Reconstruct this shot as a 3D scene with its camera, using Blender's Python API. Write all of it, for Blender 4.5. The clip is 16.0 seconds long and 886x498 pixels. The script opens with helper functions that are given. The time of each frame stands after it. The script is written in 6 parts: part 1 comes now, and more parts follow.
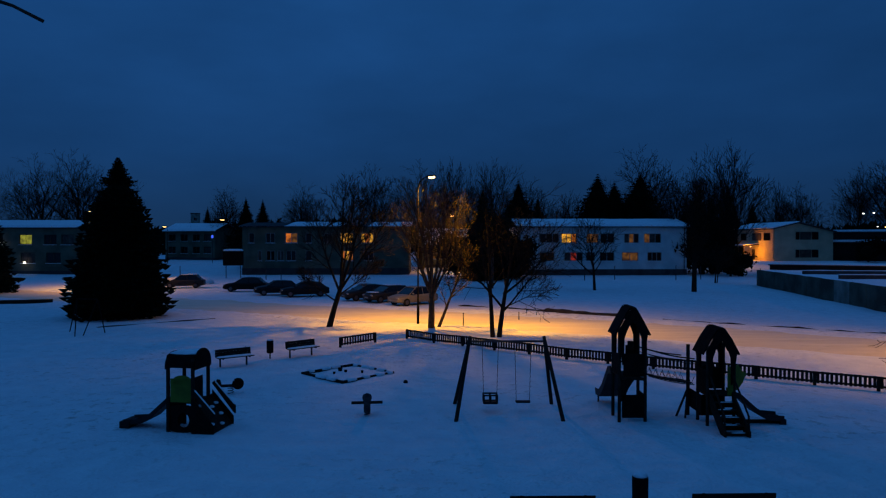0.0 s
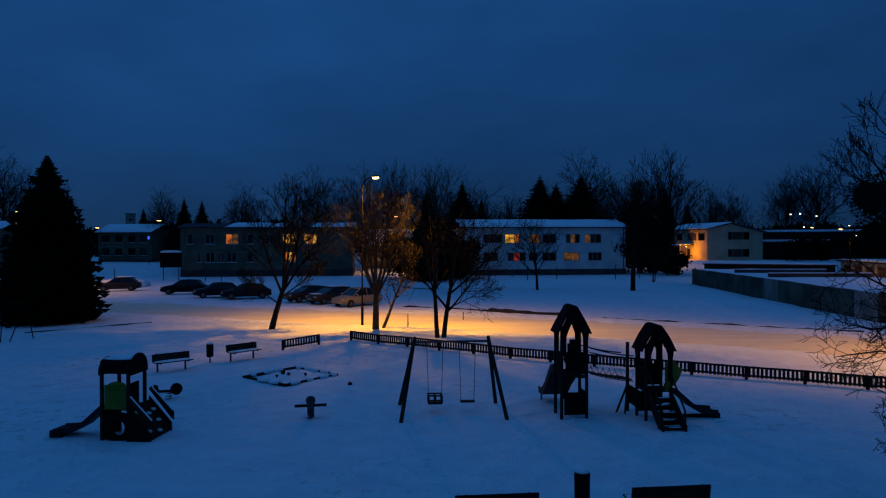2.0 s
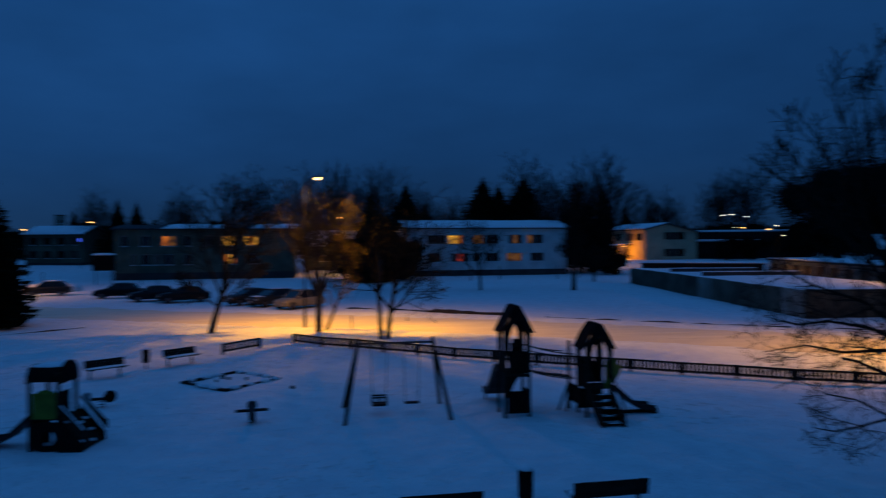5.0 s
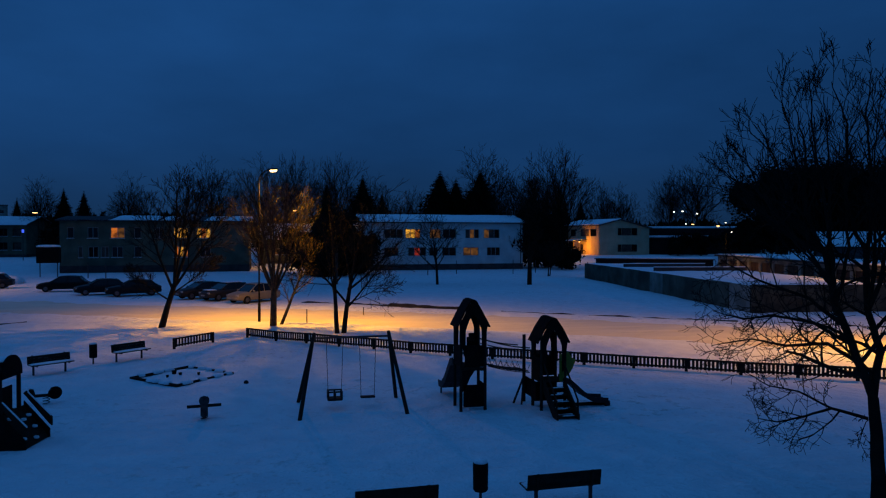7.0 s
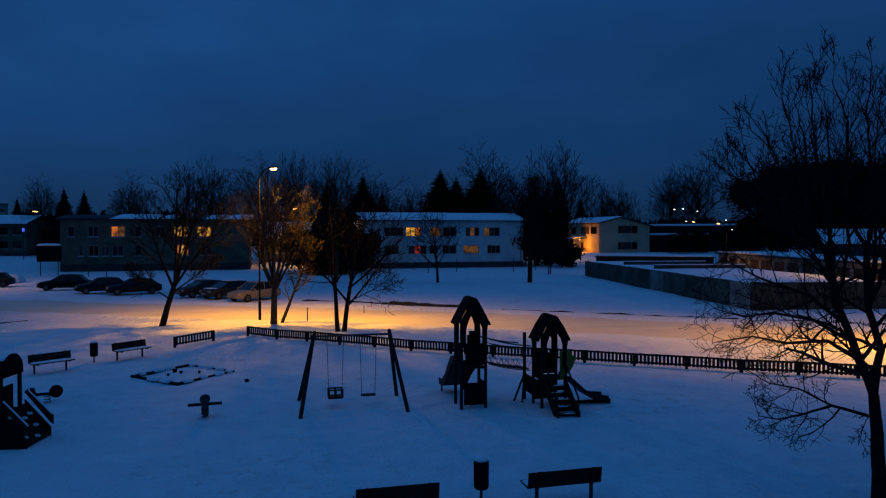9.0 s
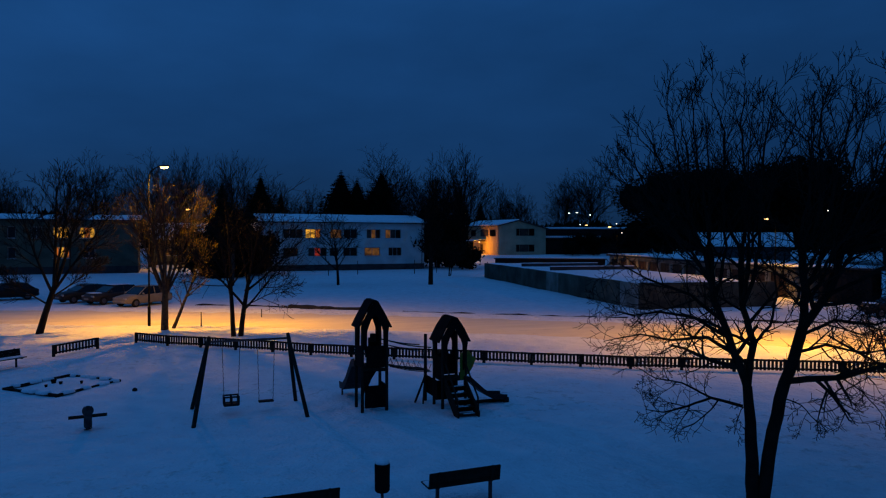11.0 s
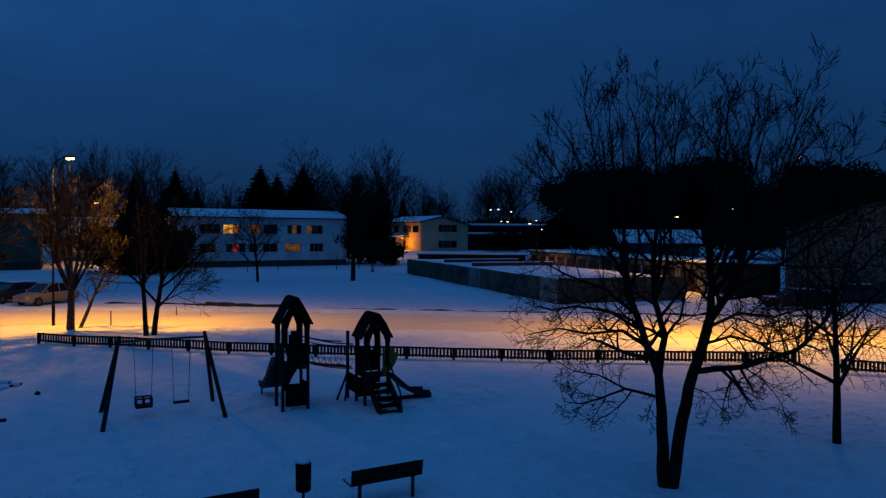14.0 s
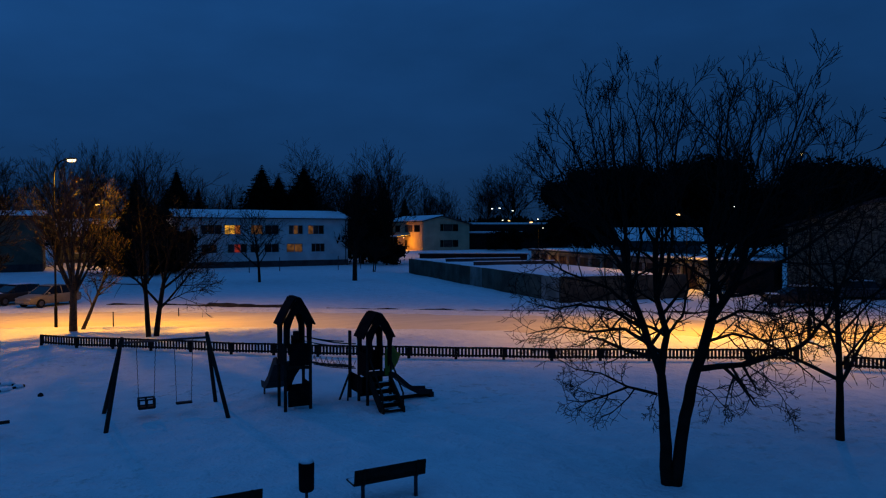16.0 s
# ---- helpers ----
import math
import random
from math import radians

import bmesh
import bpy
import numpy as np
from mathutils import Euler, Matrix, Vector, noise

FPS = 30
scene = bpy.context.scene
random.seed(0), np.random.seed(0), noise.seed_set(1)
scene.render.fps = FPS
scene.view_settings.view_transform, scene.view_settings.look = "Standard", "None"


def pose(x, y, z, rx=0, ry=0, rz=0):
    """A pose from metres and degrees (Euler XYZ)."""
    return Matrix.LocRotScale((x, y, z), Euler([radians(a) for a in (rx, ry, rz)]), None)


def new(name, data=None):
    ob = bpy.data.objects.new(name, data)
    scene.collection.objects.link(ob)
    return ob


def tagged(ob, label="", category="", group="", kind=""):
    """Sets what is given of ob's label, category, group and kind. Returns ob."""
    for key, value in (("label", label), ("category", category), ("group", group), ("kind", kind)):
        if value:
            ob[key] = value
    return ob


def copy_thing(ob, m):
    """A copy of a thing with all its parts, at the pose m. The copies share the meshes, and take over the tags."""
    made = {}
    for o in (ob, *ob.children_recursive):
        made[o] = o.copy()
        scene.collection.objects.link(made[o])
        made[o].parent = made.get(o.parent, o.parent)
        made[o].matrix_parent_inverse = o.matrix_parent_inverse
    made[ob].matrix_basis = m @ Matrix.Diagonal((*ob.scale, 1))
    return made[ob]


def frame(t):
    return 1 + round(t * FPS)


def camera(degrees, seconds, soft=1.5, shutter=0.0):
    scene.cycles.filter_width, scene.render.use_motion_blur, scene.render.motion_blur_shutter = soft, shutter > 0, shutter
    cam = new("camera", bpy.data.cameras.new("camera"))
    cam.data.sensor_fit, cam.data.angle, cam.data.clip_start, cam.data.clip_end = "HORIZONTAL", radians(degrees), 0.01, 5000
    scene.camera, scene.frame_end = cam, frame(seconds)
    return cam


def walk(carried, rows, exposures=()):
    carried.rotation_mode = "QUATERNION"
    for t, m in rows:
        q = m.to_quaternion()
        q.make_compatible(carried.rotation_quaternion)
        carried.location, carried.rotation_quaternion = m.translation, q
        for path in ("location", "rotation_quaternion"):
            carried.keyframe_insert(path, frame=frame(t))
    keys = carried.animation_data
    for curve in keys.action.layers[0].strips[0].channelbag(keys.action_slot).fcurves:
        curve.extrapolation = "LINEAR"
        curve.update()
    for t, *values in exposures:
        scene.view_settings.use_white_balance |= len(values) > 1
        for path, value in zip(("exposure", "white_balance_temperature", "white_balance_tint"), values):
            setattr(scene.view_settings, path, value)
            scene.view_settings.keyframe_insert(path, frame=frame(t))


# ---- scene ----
cam = camera(65.17, 16.0, soft=1.2, shutter=0.8)
# seconds, yaw, pitch, roll: a pan in five steps from one standing point
PAN = (
    (0, 0.00, -0.70, 0.00),
    (0.5, -0.38, -0.69, 0.18),
    (1, -0.43, -0.76, 0.17),
    (1.1, -1.08, -0.73, 0.16),
    (1.2, -2.43, -0.70, 0.16),
    (1.3, -4.01, -0.67, 0.16),
    (1.4, -4.89, -0.64, 0.16),
    (1.5, -5.09, -0.62, 0.16),
    (2, -4.60, -0.65, 0.14),
    (2.5, -4.57, -0.56, 0.26),
    (3, -4.39, -0.43, 0.30),
    (3.5, -4.33, -0.39, 0.42),
    (4, -4.34, -0.40, 0.38),
    (4.5, -4.38, -0.53, 0.37),
    (4.7, -4.78, -0.56, 0.37),
    (4.8, -5.79, -0.57, 0.38),
    (4.9, -7.48, -0.58, 0.38),
    (5, -9.26, -0.59, 0.38),
    (5.1, -10.74, -0.60, 0.31),
    (5.2, -11.87, -0.62, 0.24),
    (5.3, -12.57, -0.65, 0.22),
    (5.45, -12.84, -0.69, 0.20),
    (7.3, -12.81, -1.20, -0.14),
    (7.5, -12.82, -1.26, -0.18),
    (8, -12.84, -1.26, -0.16),
    (8.5, -12.84, -1.20, 0.13),
    (9, -12.78, -1.24, 0.04),
    (9.2, -12.80, -1.17, -0.02),
    (9.3, -12.98, -1.14, -0.05),
    (9.4, -13.73, -1.10, -0.09),
    (9.5, -15.30, -1.07, -0.12),
    (9.6, -17.16, -1.05, -0.14),
    (9.7, -19.03, -1.02, -0.17),
    (9.8, -20.34, -1.00, -0.19),
    (9.9, -20.87, -0.97, -0.22),
    (10, -21.11, -0.95, -0.24),
    (10.2, -20.99, -0.97, -0.22),
    (12.3, -20.97, -1.14, -0.04),
    (12.5, -20.97, -1.16, -0.02),
    (13, -21.09, -1.24, 0.01),
    (13.3, -21.12, -1.20, 0.01),
    (13.4, -21.20, -1.19, 0.01),
    (13.5, -21.91, -1.18, 0.02),
    (13.6, -23.09, -1.21, -0.06),
    (13.7, -24.78, -1.24, -0.13),
    (13.8, -26.02, -1.28, -0.20),
    (13.9, -26.86, -1.31, -0.28),
    (14, -27.31, -1.35, -0.35),
    (14.1, -27.41, -1.32, -0.30),
    (14.2, -27.30, -1.29, -0.24),
    (14.5, -27.12, -1.20, -0.08),
    (15, -27.26, -1.27, 0.03),
    (15.5, -27.13, -1.40, -0.03),
    (16, -27.19, -1.41, 0.03),)
EYE = (0.0, 0.0, 5.2)
walk(cam, [(t, pose(*EYE, 90 + pitch, roll, yaw)) for t, yaw, pitch, roll in PAN])

# ---- dusk sky: deep blue, a little paler overhead, thin cloud ----
world = bpy.data.worlds.new("dusk_sky")
scene.world = world
world.use_nodes = True
wn, wl = world.node_tree.nodes, world.node_tree.links
wn.clear()
w_out, w_bg = wn.new("ShaderNodeOutputWorld"), wn.new("ShaderNodeBackground")
w_tc, w_sep, w_ramp = wn.new("ShaderNodeTexCoord"), wn.new("ShaderNodeSeparateXYZ"), wn.new("ShaderNodeValToRGB")
w_map, w_cloud, w_mix, w_cr = wn.new("ShaderNodeMapping"), wn.new("ShaderNodeTexNoise"), wn.new("ShaderNodeMix"), wn.new("ShaderNodeMapRange")
w_mix.data_type, w_mix.blend_type = "RGBA", "MULTIPLY"
els = w_ramp.color_ramp.elements
els[0].position, els[0].color = 0.0, (0.0080, 0.0325, 0.091, 1)
els[1].position, els[1].color = 1.0, (0.0180, 0.115, 0.352, 1)
for position, colour in ((0.12, (0.0068, 0.0408, 0.134, 1)), (0.30, (0.0084, 0.0562, 0.190, 1)), (0.6, (0.0152, 0.097, 0.306, 1))):
    e = els.new(position)
    e.color = colour
w_map.inputs["Scale"].default_value = (1.2, 1.2, 3.2)
w_cloud.inputs["Scale"].default_value, w_cloud.inputs["Detail"].default_value, w_cloud.inputs["Roughness"].default_value = 1.7, 5.0, 0.55
w_cr.inputs["From Min"].default_value, w_cr.inputs["From Max"].default_value = 0.35, 0.68
w_cr.inputs["To Min"].default_value, w_cr.inputs["To Max"].default_value = 0.80, 1.12
w_mix.inputs["Factor"].default_value = 1.0
wl.new(w_tc.outputs["Generated"], w_sep.inputs[0])
wl.new(w_sep.outputs["Z"], w_ramp.inputs["Fac"])
wl.new(w_tc.outputs["Generated"], w_map.inputs["Vector"])
wl.new(w_map.outputs[0], w_cloud.inputs["Vector"])
wl.new(w_cloud.outputs["Fac"], w_cr.inputs["Value"])
wl.new(w_ramp.outputs["Color"], w_mix.inputs["A"])
wl.new(w_cr.outputs[0], w_mix.inputs["B"])
w_side, w_fade = wn.new("ShaderNodeMath"), wn.new("ShaderNodeMix")
w_side.operation = "MULTIPLY_ADD"
w_side.inputs[1].default_value, w_side.inputs[2].default_value = -0.22, 1.02
w_fade.data_type, w_fade.blend_type = "RGBA", "MULTIPLY"
w_fade.inputs["Factor"].default_value = 1.0
wl.new(w_sep.outputs["X"], w_side.inputs[0])
wl.new(w_mix.outputs["Result"], w_fade.inputs["A"])
wl.new(w_side.outputs[0], w_fade.inputs["B"])
wl.new(w_fade.outputs["Result"], w_bg.inputs["Color"])
wl.new(w_bg.outputs[0], w_out.inputs["Surface"])
w_bg.inputs["Strength"].default_value = 1.0

SODIUM = (1.0, 0.42, 0.0)


# ---- materials ----
def mat(name, col, rough=0.8, col2=None, var=0.35, scale=2.0, bump=0.25, fine=40.0, metal=0.0, random_tint=0.12, spec=0.18):
    m = bpy.data.materials.new(name)
    m.use_nodes = True
    n, l = m.node_tree.nodes, m.node_tree.links
    bs = n["Principled BSDF"]
    tc = n.new("ShaderNodeTexCoord")
    a, b = n.new("ShaderNodeTexNoise"), n.new("ShaderNodeTexNoise")
    a.inputs["Scale"].default_value, a.inputs["Detail"].default_value = scale, 4.0
    b.inputs["Scale"].default_value, b.inputs["Detail"].default_value = fine, 3.0
    mx, mu, oi, rng, bp = n.new("ShaderNodeMix"), n.new("ShaderNodeMix"), n.new("ShaderNodeObjectInfo"), n.new("ShaderNodeMapRange"), n.new("ShaderNodeBump")
    mx.data_type = mu.data_type = "RGBA"
    mu.blend_type = "MULTIPLY"
    mu.inputs["Factor"].default_value = 1.0
    c2 = col2 or tuple(c * (1 - var) for c in col)
    mx.inputs["A"].default_value, mx.inputs["B"].default_value = (*col, 1), (*c2, 1)
    st = n.new("ShaderNodeMapRange")
    st.inputs["From Min"].default_value, st.inputs["From Max"].default_value = 0.38, 0.62
    rng.inputs["To Min"].default_value, rng.inputs["To Max"].default_value = 1 - random_tint, 1 + random_tint
    fm = n.new("ShaderNodeMath")
    fm.operation = "MULTIPLY_ADD"
    fm.inputs[1].default_value, fm.inputs[2].default_value = 0.4, -0.2
    fa = n.new("ShaderNodeMath")
    fa.operation = "ADD"
    l.new(tc.outputs["Object"], a.inputs["Vector"])
    l.new(tc.outputs["Object"], b.inputs["Vector"])
    l.new(a.outputs["Fac"], st.inputs["Value"])
    l.new(st.outputs[0], mx.inputs["Factor"])
    l.new(oi.outputs["Random"], rng.inputs["Value"])
    l.new(b.outputs["Fac"], fm.inputs[0])
    l.new(fm.outputs[0], fa.inputs[0])
    l.new(rng.outputs[0], fa.inputs[1])
    l.new(mx.outputs["Result"], mu.inputs["A"])
    l.new(fa.outputs[0], mu.inputs["B"])
    l.new(mu.outputs["Result"], bs.inputs["Base Color"])
    l.new(b.outputs["Fac"], bp.inputs["Height"])
    bp.inputs["Strength"].default_value, bp.inputs["Distance"].default_value = bump, 0.02
    l.new(bp.outputs[0], bs.inputs["Normal"])
    bs.inputs["Roughness"].default_value, bs.inputs["Metallic"].default_value = rough, metal
    bs.inputs["Specular IOR Level"].default_value = spec
    return m


def glow(name, col, strength, folds=0.0):
    m = bpy.data.materials.new(name)
    m.use_nodes = True
    n, l = m.node_tree.nodes, m.node_tree.links
    bs = n["Principled BSDF"]
    bs.inputs["Base Color"].default_value = (0.06, 0.05, 0.04, 1)
    bs.inputs["Specular IOR Level"].default_value = 0.1
    bs.inputs["Emission Color"].default_value = (*col, 1)
    bs.inputs["Emission Strength"].default_value = strength
    if folds:
        tc, wv, nz, mr = n.new("ShaderNodeTexCoord"), n.new("ShaderNodeTexWave"), n.new("ShaderNodeTexNoise"), n.new("ShaderNodeMapRange")
        mul = n.new("ShaderNodeMath")
        mul.operation = "MULTIPLY"
        wv.inputs["Scale"].default_value, wv.inputs["Distortion"].default_value = 2.2, 3.0
        nz.inputs["Scale"].default_value = 1.6
        mr.inputs["From Min"].default_value, mr.inputs["From Max"].default_value = 0.36, 0.62
        mr.inputs["To Min"].default_value, mr.inputs["To Max"].default_value = strength * (1 - folds), strength * 1.3
        wm = n.new("ShaderNodeMapRange")
        wm.inputs["To Min"].default_value, wm.inputs["To Max"].default_value = 0.6, 1.15
        l.new(tc.outputs["Object"], wv.inputs["Vector"])
        l.new(tc.outputs["Object"], nz.inputs["Vector"])
        l.new(nz.outputs["Fac"], mr.inputs["Value"])
        l.new(wv.outputs["Fac"], wm.inputs["Value"])
        l.new(mr.outputs[0], mul.inputs[0])
        l.new(wm.outputs[0], mul.inputs[1])
        l.new(mul.outputs[0], bs.inputs["Emission Strength"])
    return m


def snow_material(name, speck, rough=0.75, streak=False, low=(0.60, 0.62, 0.66), high=(0.90, 0.90, 0.91)):
    """Snow: soft lumps, fine grain, and thin places where dead grass or grit shows."""
    m = bpy.data.materials.new(name)
    m.use_nodes = True
    n, l = m.node_tree.nodes, m.node_tree.links
    bs = n["Principled BSDF"]
    tc, mp = n.new("ShaderNodeTexCoord"), n.new("ShaderNodeMapping")
    if streak:
        mp.inputs["Rotation"].default_value = (0, 0, radians(32))
        mp.inputs["Scale"].default_value = (0.16, 1.0, 1.0)
    big, mid, fin, grass = [n.new("ShaderNodeTexNoise") for _ in range(4)]
    for node, sc, det in ((big, 0.12, 3), (mid, 1.3, 5), (fin, 9.0, 4), (grass, 2.6, 8)):
        node.inputs["Scale"].default_value, node.inputs["Detail"].default_value = sc, det
        l.new(mp.outputs[0], node.inputs["Vector"])
    l.new(tc.outputs["Object"], mp.inputs["Vector"])
    grass.inputs["Roughness"].default_value = 0.72
    thin, mask, both = n.new("ShaderNodeMapRange"), n.new("ShaderNodeMapRange"), n.new("ShaderNodeMath")
    thin.inputs["From Min"].default_value, thin.inputs["From Max"].default_value = 0.60 - 0.05 * speck, 0.72
    mask.inputs["From Min"].default_value, mask.inputs["From Max"].default_value = 0.42, 0.66
    both.operation = "MULTIPLY"
    l.new(grass.outputs["Fac"], thin.inputs["Value"])
    l.new(big.outputs["Fac"], mask.inputs["Value"])
    l.new(thin.outputs[0], both.inputs[0])
    l.new(mask.outputs[0], both.inputs[1])
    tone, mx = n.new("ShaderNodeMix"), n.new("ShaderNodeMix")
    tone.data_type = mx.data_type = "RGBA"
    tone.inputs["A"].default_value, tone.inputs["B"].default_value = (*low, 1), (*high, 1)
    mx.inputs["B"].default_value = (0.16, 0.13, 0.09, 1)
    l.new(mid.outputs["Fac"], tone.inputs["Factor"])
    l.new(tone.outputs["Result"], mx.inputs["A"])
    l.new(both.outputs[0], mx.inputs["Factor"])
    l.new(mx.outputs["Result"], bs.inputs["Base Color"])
    add = n.new("ShaderNodeMath")
    add.operation = "MULTIPLY_ADD"
    add.inputs[1].default_value = 0.22
    l.new(fin.outputs["Fac"], add.inputs[0])
    l.new(mid.outputs["Fac"], add.inputs[2])
    bp = n.new("ShaderNodeBump")
    bp.inputs["Strength"].default_value, bp.inputs["Distance"].default_value = 0.9, 0.30
    l.new(add.outputs[0], bp.inputs["Height"])
    l.new(bp.outputs[0], bs.inputs["Normal"])
    bs.inputs["Roughness"].default_value = rough
    bs.inputs["Specular IOR Level"].default_value = 0.25
    return m


SNOW = snow_material("snow", 1.5)
# Tan road snow: the sodium lamps' orange tint is put into the colour.
SNOW_ROAD = snow_material("lamp_tinted_packed_snow", 1.0, 0.6, True, (0.54, 0.46, 0.34), (0.84, 0.75, 0.59))
SNOW_CAP = mat("settled_snow", (0.80, 0.81, 0.84), 0.8, var=0.12, scale=3, bump=0.4, fine=18, random_tint=0.03)
WOOD = mat("dark_wood", (0.022, 0.018, 0.014), 0.75, (0.012, 0.010, 0.008), scale=5, fine=60, spec=0.07)
POST = mat("round_timber", (0.026, 0.022, 0.018), 0.7, (0.014, 0.012, 0.010), scale=4, fine=50, spec=0.07)
FENCE = mat("fence_timber", (0.019, 0.016, 0.013), 0.8, (0.010, 0.009, 0.008), scale=6, fine=50, spec=0.06)
PANEL = mat("painted_board", (0.008, 0.0075, 0.008), 0.85, var=0.4, scale=3, fine=80, spec=0.05)
GREEN = mat("lime_green_board", (0.150, 0.180, 0.016), 0.45, (0.100, 0.125, 0.012), scale=3, fine=70)
STEEL = mat("galvanised_steel", (0.055, 0.055, 0.06), 0.55, var=0.3, scale=6, metal=0.7, fine=90)
CHUTE = mat("slide_board", (0.018, 0.018, 0.020), 0.6, var=0.3, scale=4, fine=60)
POLE = mat("dark_painted_pole", (0.010, 0.010, 0.010), 0.9, var=0.3, scale=4, fine=60, spec=0.03)
RIDER = mat("frosted_board", (0.055, 0.056, 0.060), 0.8, (0.022, 0.022, 0.024), scale=7, fine=50)
RUBBER = mat("black_rubber", (0.012, 0.012, 0.013), 0.7, var=0.3)
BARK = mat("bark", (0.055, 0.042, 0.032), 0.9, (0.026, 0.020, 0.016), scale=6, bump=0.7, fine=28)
# Brighter twigs, used only on the tree beside the street lamp.
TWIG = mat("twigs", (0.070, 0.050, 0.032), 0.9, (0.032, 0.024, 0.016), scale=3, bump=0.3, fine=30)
# Darker copy of the twigs: lack of lamplight is put into the colour.
UNLIT_TWIG = mat("unlit_twigs", (0.020, 0.016, 0.013), 0.95, (0.010, 0.009, 0.008), scale=3, bump=0.3, fine=30, spec=0.05)
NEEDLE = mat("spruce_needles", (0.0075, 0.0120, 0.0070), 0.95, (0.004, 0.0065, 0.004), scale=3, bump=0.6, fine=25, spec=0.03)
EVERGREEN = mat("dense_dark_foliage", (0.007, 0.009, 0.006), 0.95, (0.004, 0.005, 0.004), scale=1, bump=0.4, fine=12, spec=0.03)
PLASTER_W = mat("white_plaster", (0.66, 0.66, 0.64), 0.9, (0.52, 0.52, 0.51), scale=0.5, bump=0.25, fine=10)
PLASTER_G = mat("grey_plaster", (0.118, 0.122, 0.084), 0.9, (0.070, 0.074, 0.052), scale=0.5, bump=0.25, fine=10)
PLASTER_C = mat("cream_plaster", (0.55, 0.42, 0.27), 0.9, (0.44, 0.34, 0.22), scale=0.5, bump=0.25, fine=10)
CONCRETE = mat("weathered_concrete", (0.098, 0.100, 0.074), 0.92, (0.044, 0.046, 0.035), scale=0.55, bump=0.5, fine=7)
PALE_CONCRETE = mat("patched_concrete", (0.235, 0.225, 0.195), 0.92, (0.125, 0.120, 0.100), scale=0.8, bump=0.5, fine=8)
PLINTH = mat("grey_plinth", (0.055, 0.055, 0.055), 0.9, scale=1.0, bump=0.4, fine=9)
CLADDING = mat("dark_cladding", (0.016, 0.016, 0.017), 0.9, scale=0.8, bump=0.3, fine=8, spec=0.05)
ROOF = mat("roofing_felt", (0.035, 0.035, 0.038), 0.85, scale=1.0, bump=0.4, fine=14)
FRAME = mat("window_frame_paint", (0.30, 0.30, 0.29), 0.5, var=0.15, scale=4)
FRAME_D = mat("brown_window_frame", (0.055, 0.038, 0.028), 0.5, var=0.2, scale=4)
GLASS = mat("dark_window_glass", (0.006, 0.007, 0.009), 0.12, var=0.3, scale=0.8, bump=0.02, fine=3, spec=0.3)
DIM_GLASS = mat("curtained_window", (0.075, 0.062, 0.050), 0.35, (0.035, 0.030, 0.026), scale=1.4, bump=0.1, fine=6)
DOOR = mat("garage_door_paint", (0.045, 0.024, 0.014), 0.6, (0.028, 0.016, 0.010), scale=1.6, fine=20)
LIT_Y = glow("lit_window_yellow", (1.0, 0.45, 0.04), 0.85, 0.75)
LIT_O = glow("lit_window_orange", (1.0, 0.24, 0.02), 0.50, 0.75)
LIT_D = glow("lit_window_dim", (0.9, 0.34, 0.05), 0.12, 0.7)
LIT_R = glow("lit_window_red", (1.0, 0.07, 0.02), 0.22, 0.8)
LIT_G = glow("lit_window_green", (0.62, 0.62, 0.06), 0.40, 0.6)
LENS = glow("sodium_lens", (1.0, 0.60, 0.22), 7.0)
LENS_FAR = glow("far_sodium_lens", (1.0, 0.52, 0.17), 4.0)
LENS_WHITE = glow("far_white_lens", (1.0, 0.86, 0.70), 5.0)
LENS_BLUE = glow("blue_sign_light", (0.05, 0.12, 1.0), 1.2)
TYRE = mat("tyre", (0.010, 0.010, 0.010), 0.85)
RIM = mat("wheel_rim", (0.12, 0.12, 0.13), 0.4, metal=0.7)
LAMP_GLASS = mat("headlamp_glass", (0.35, 0.33, 0.30), 0.15)
TAIL = mat("tail_lamp", (0.12, 0.008, 0.006), 0.25)


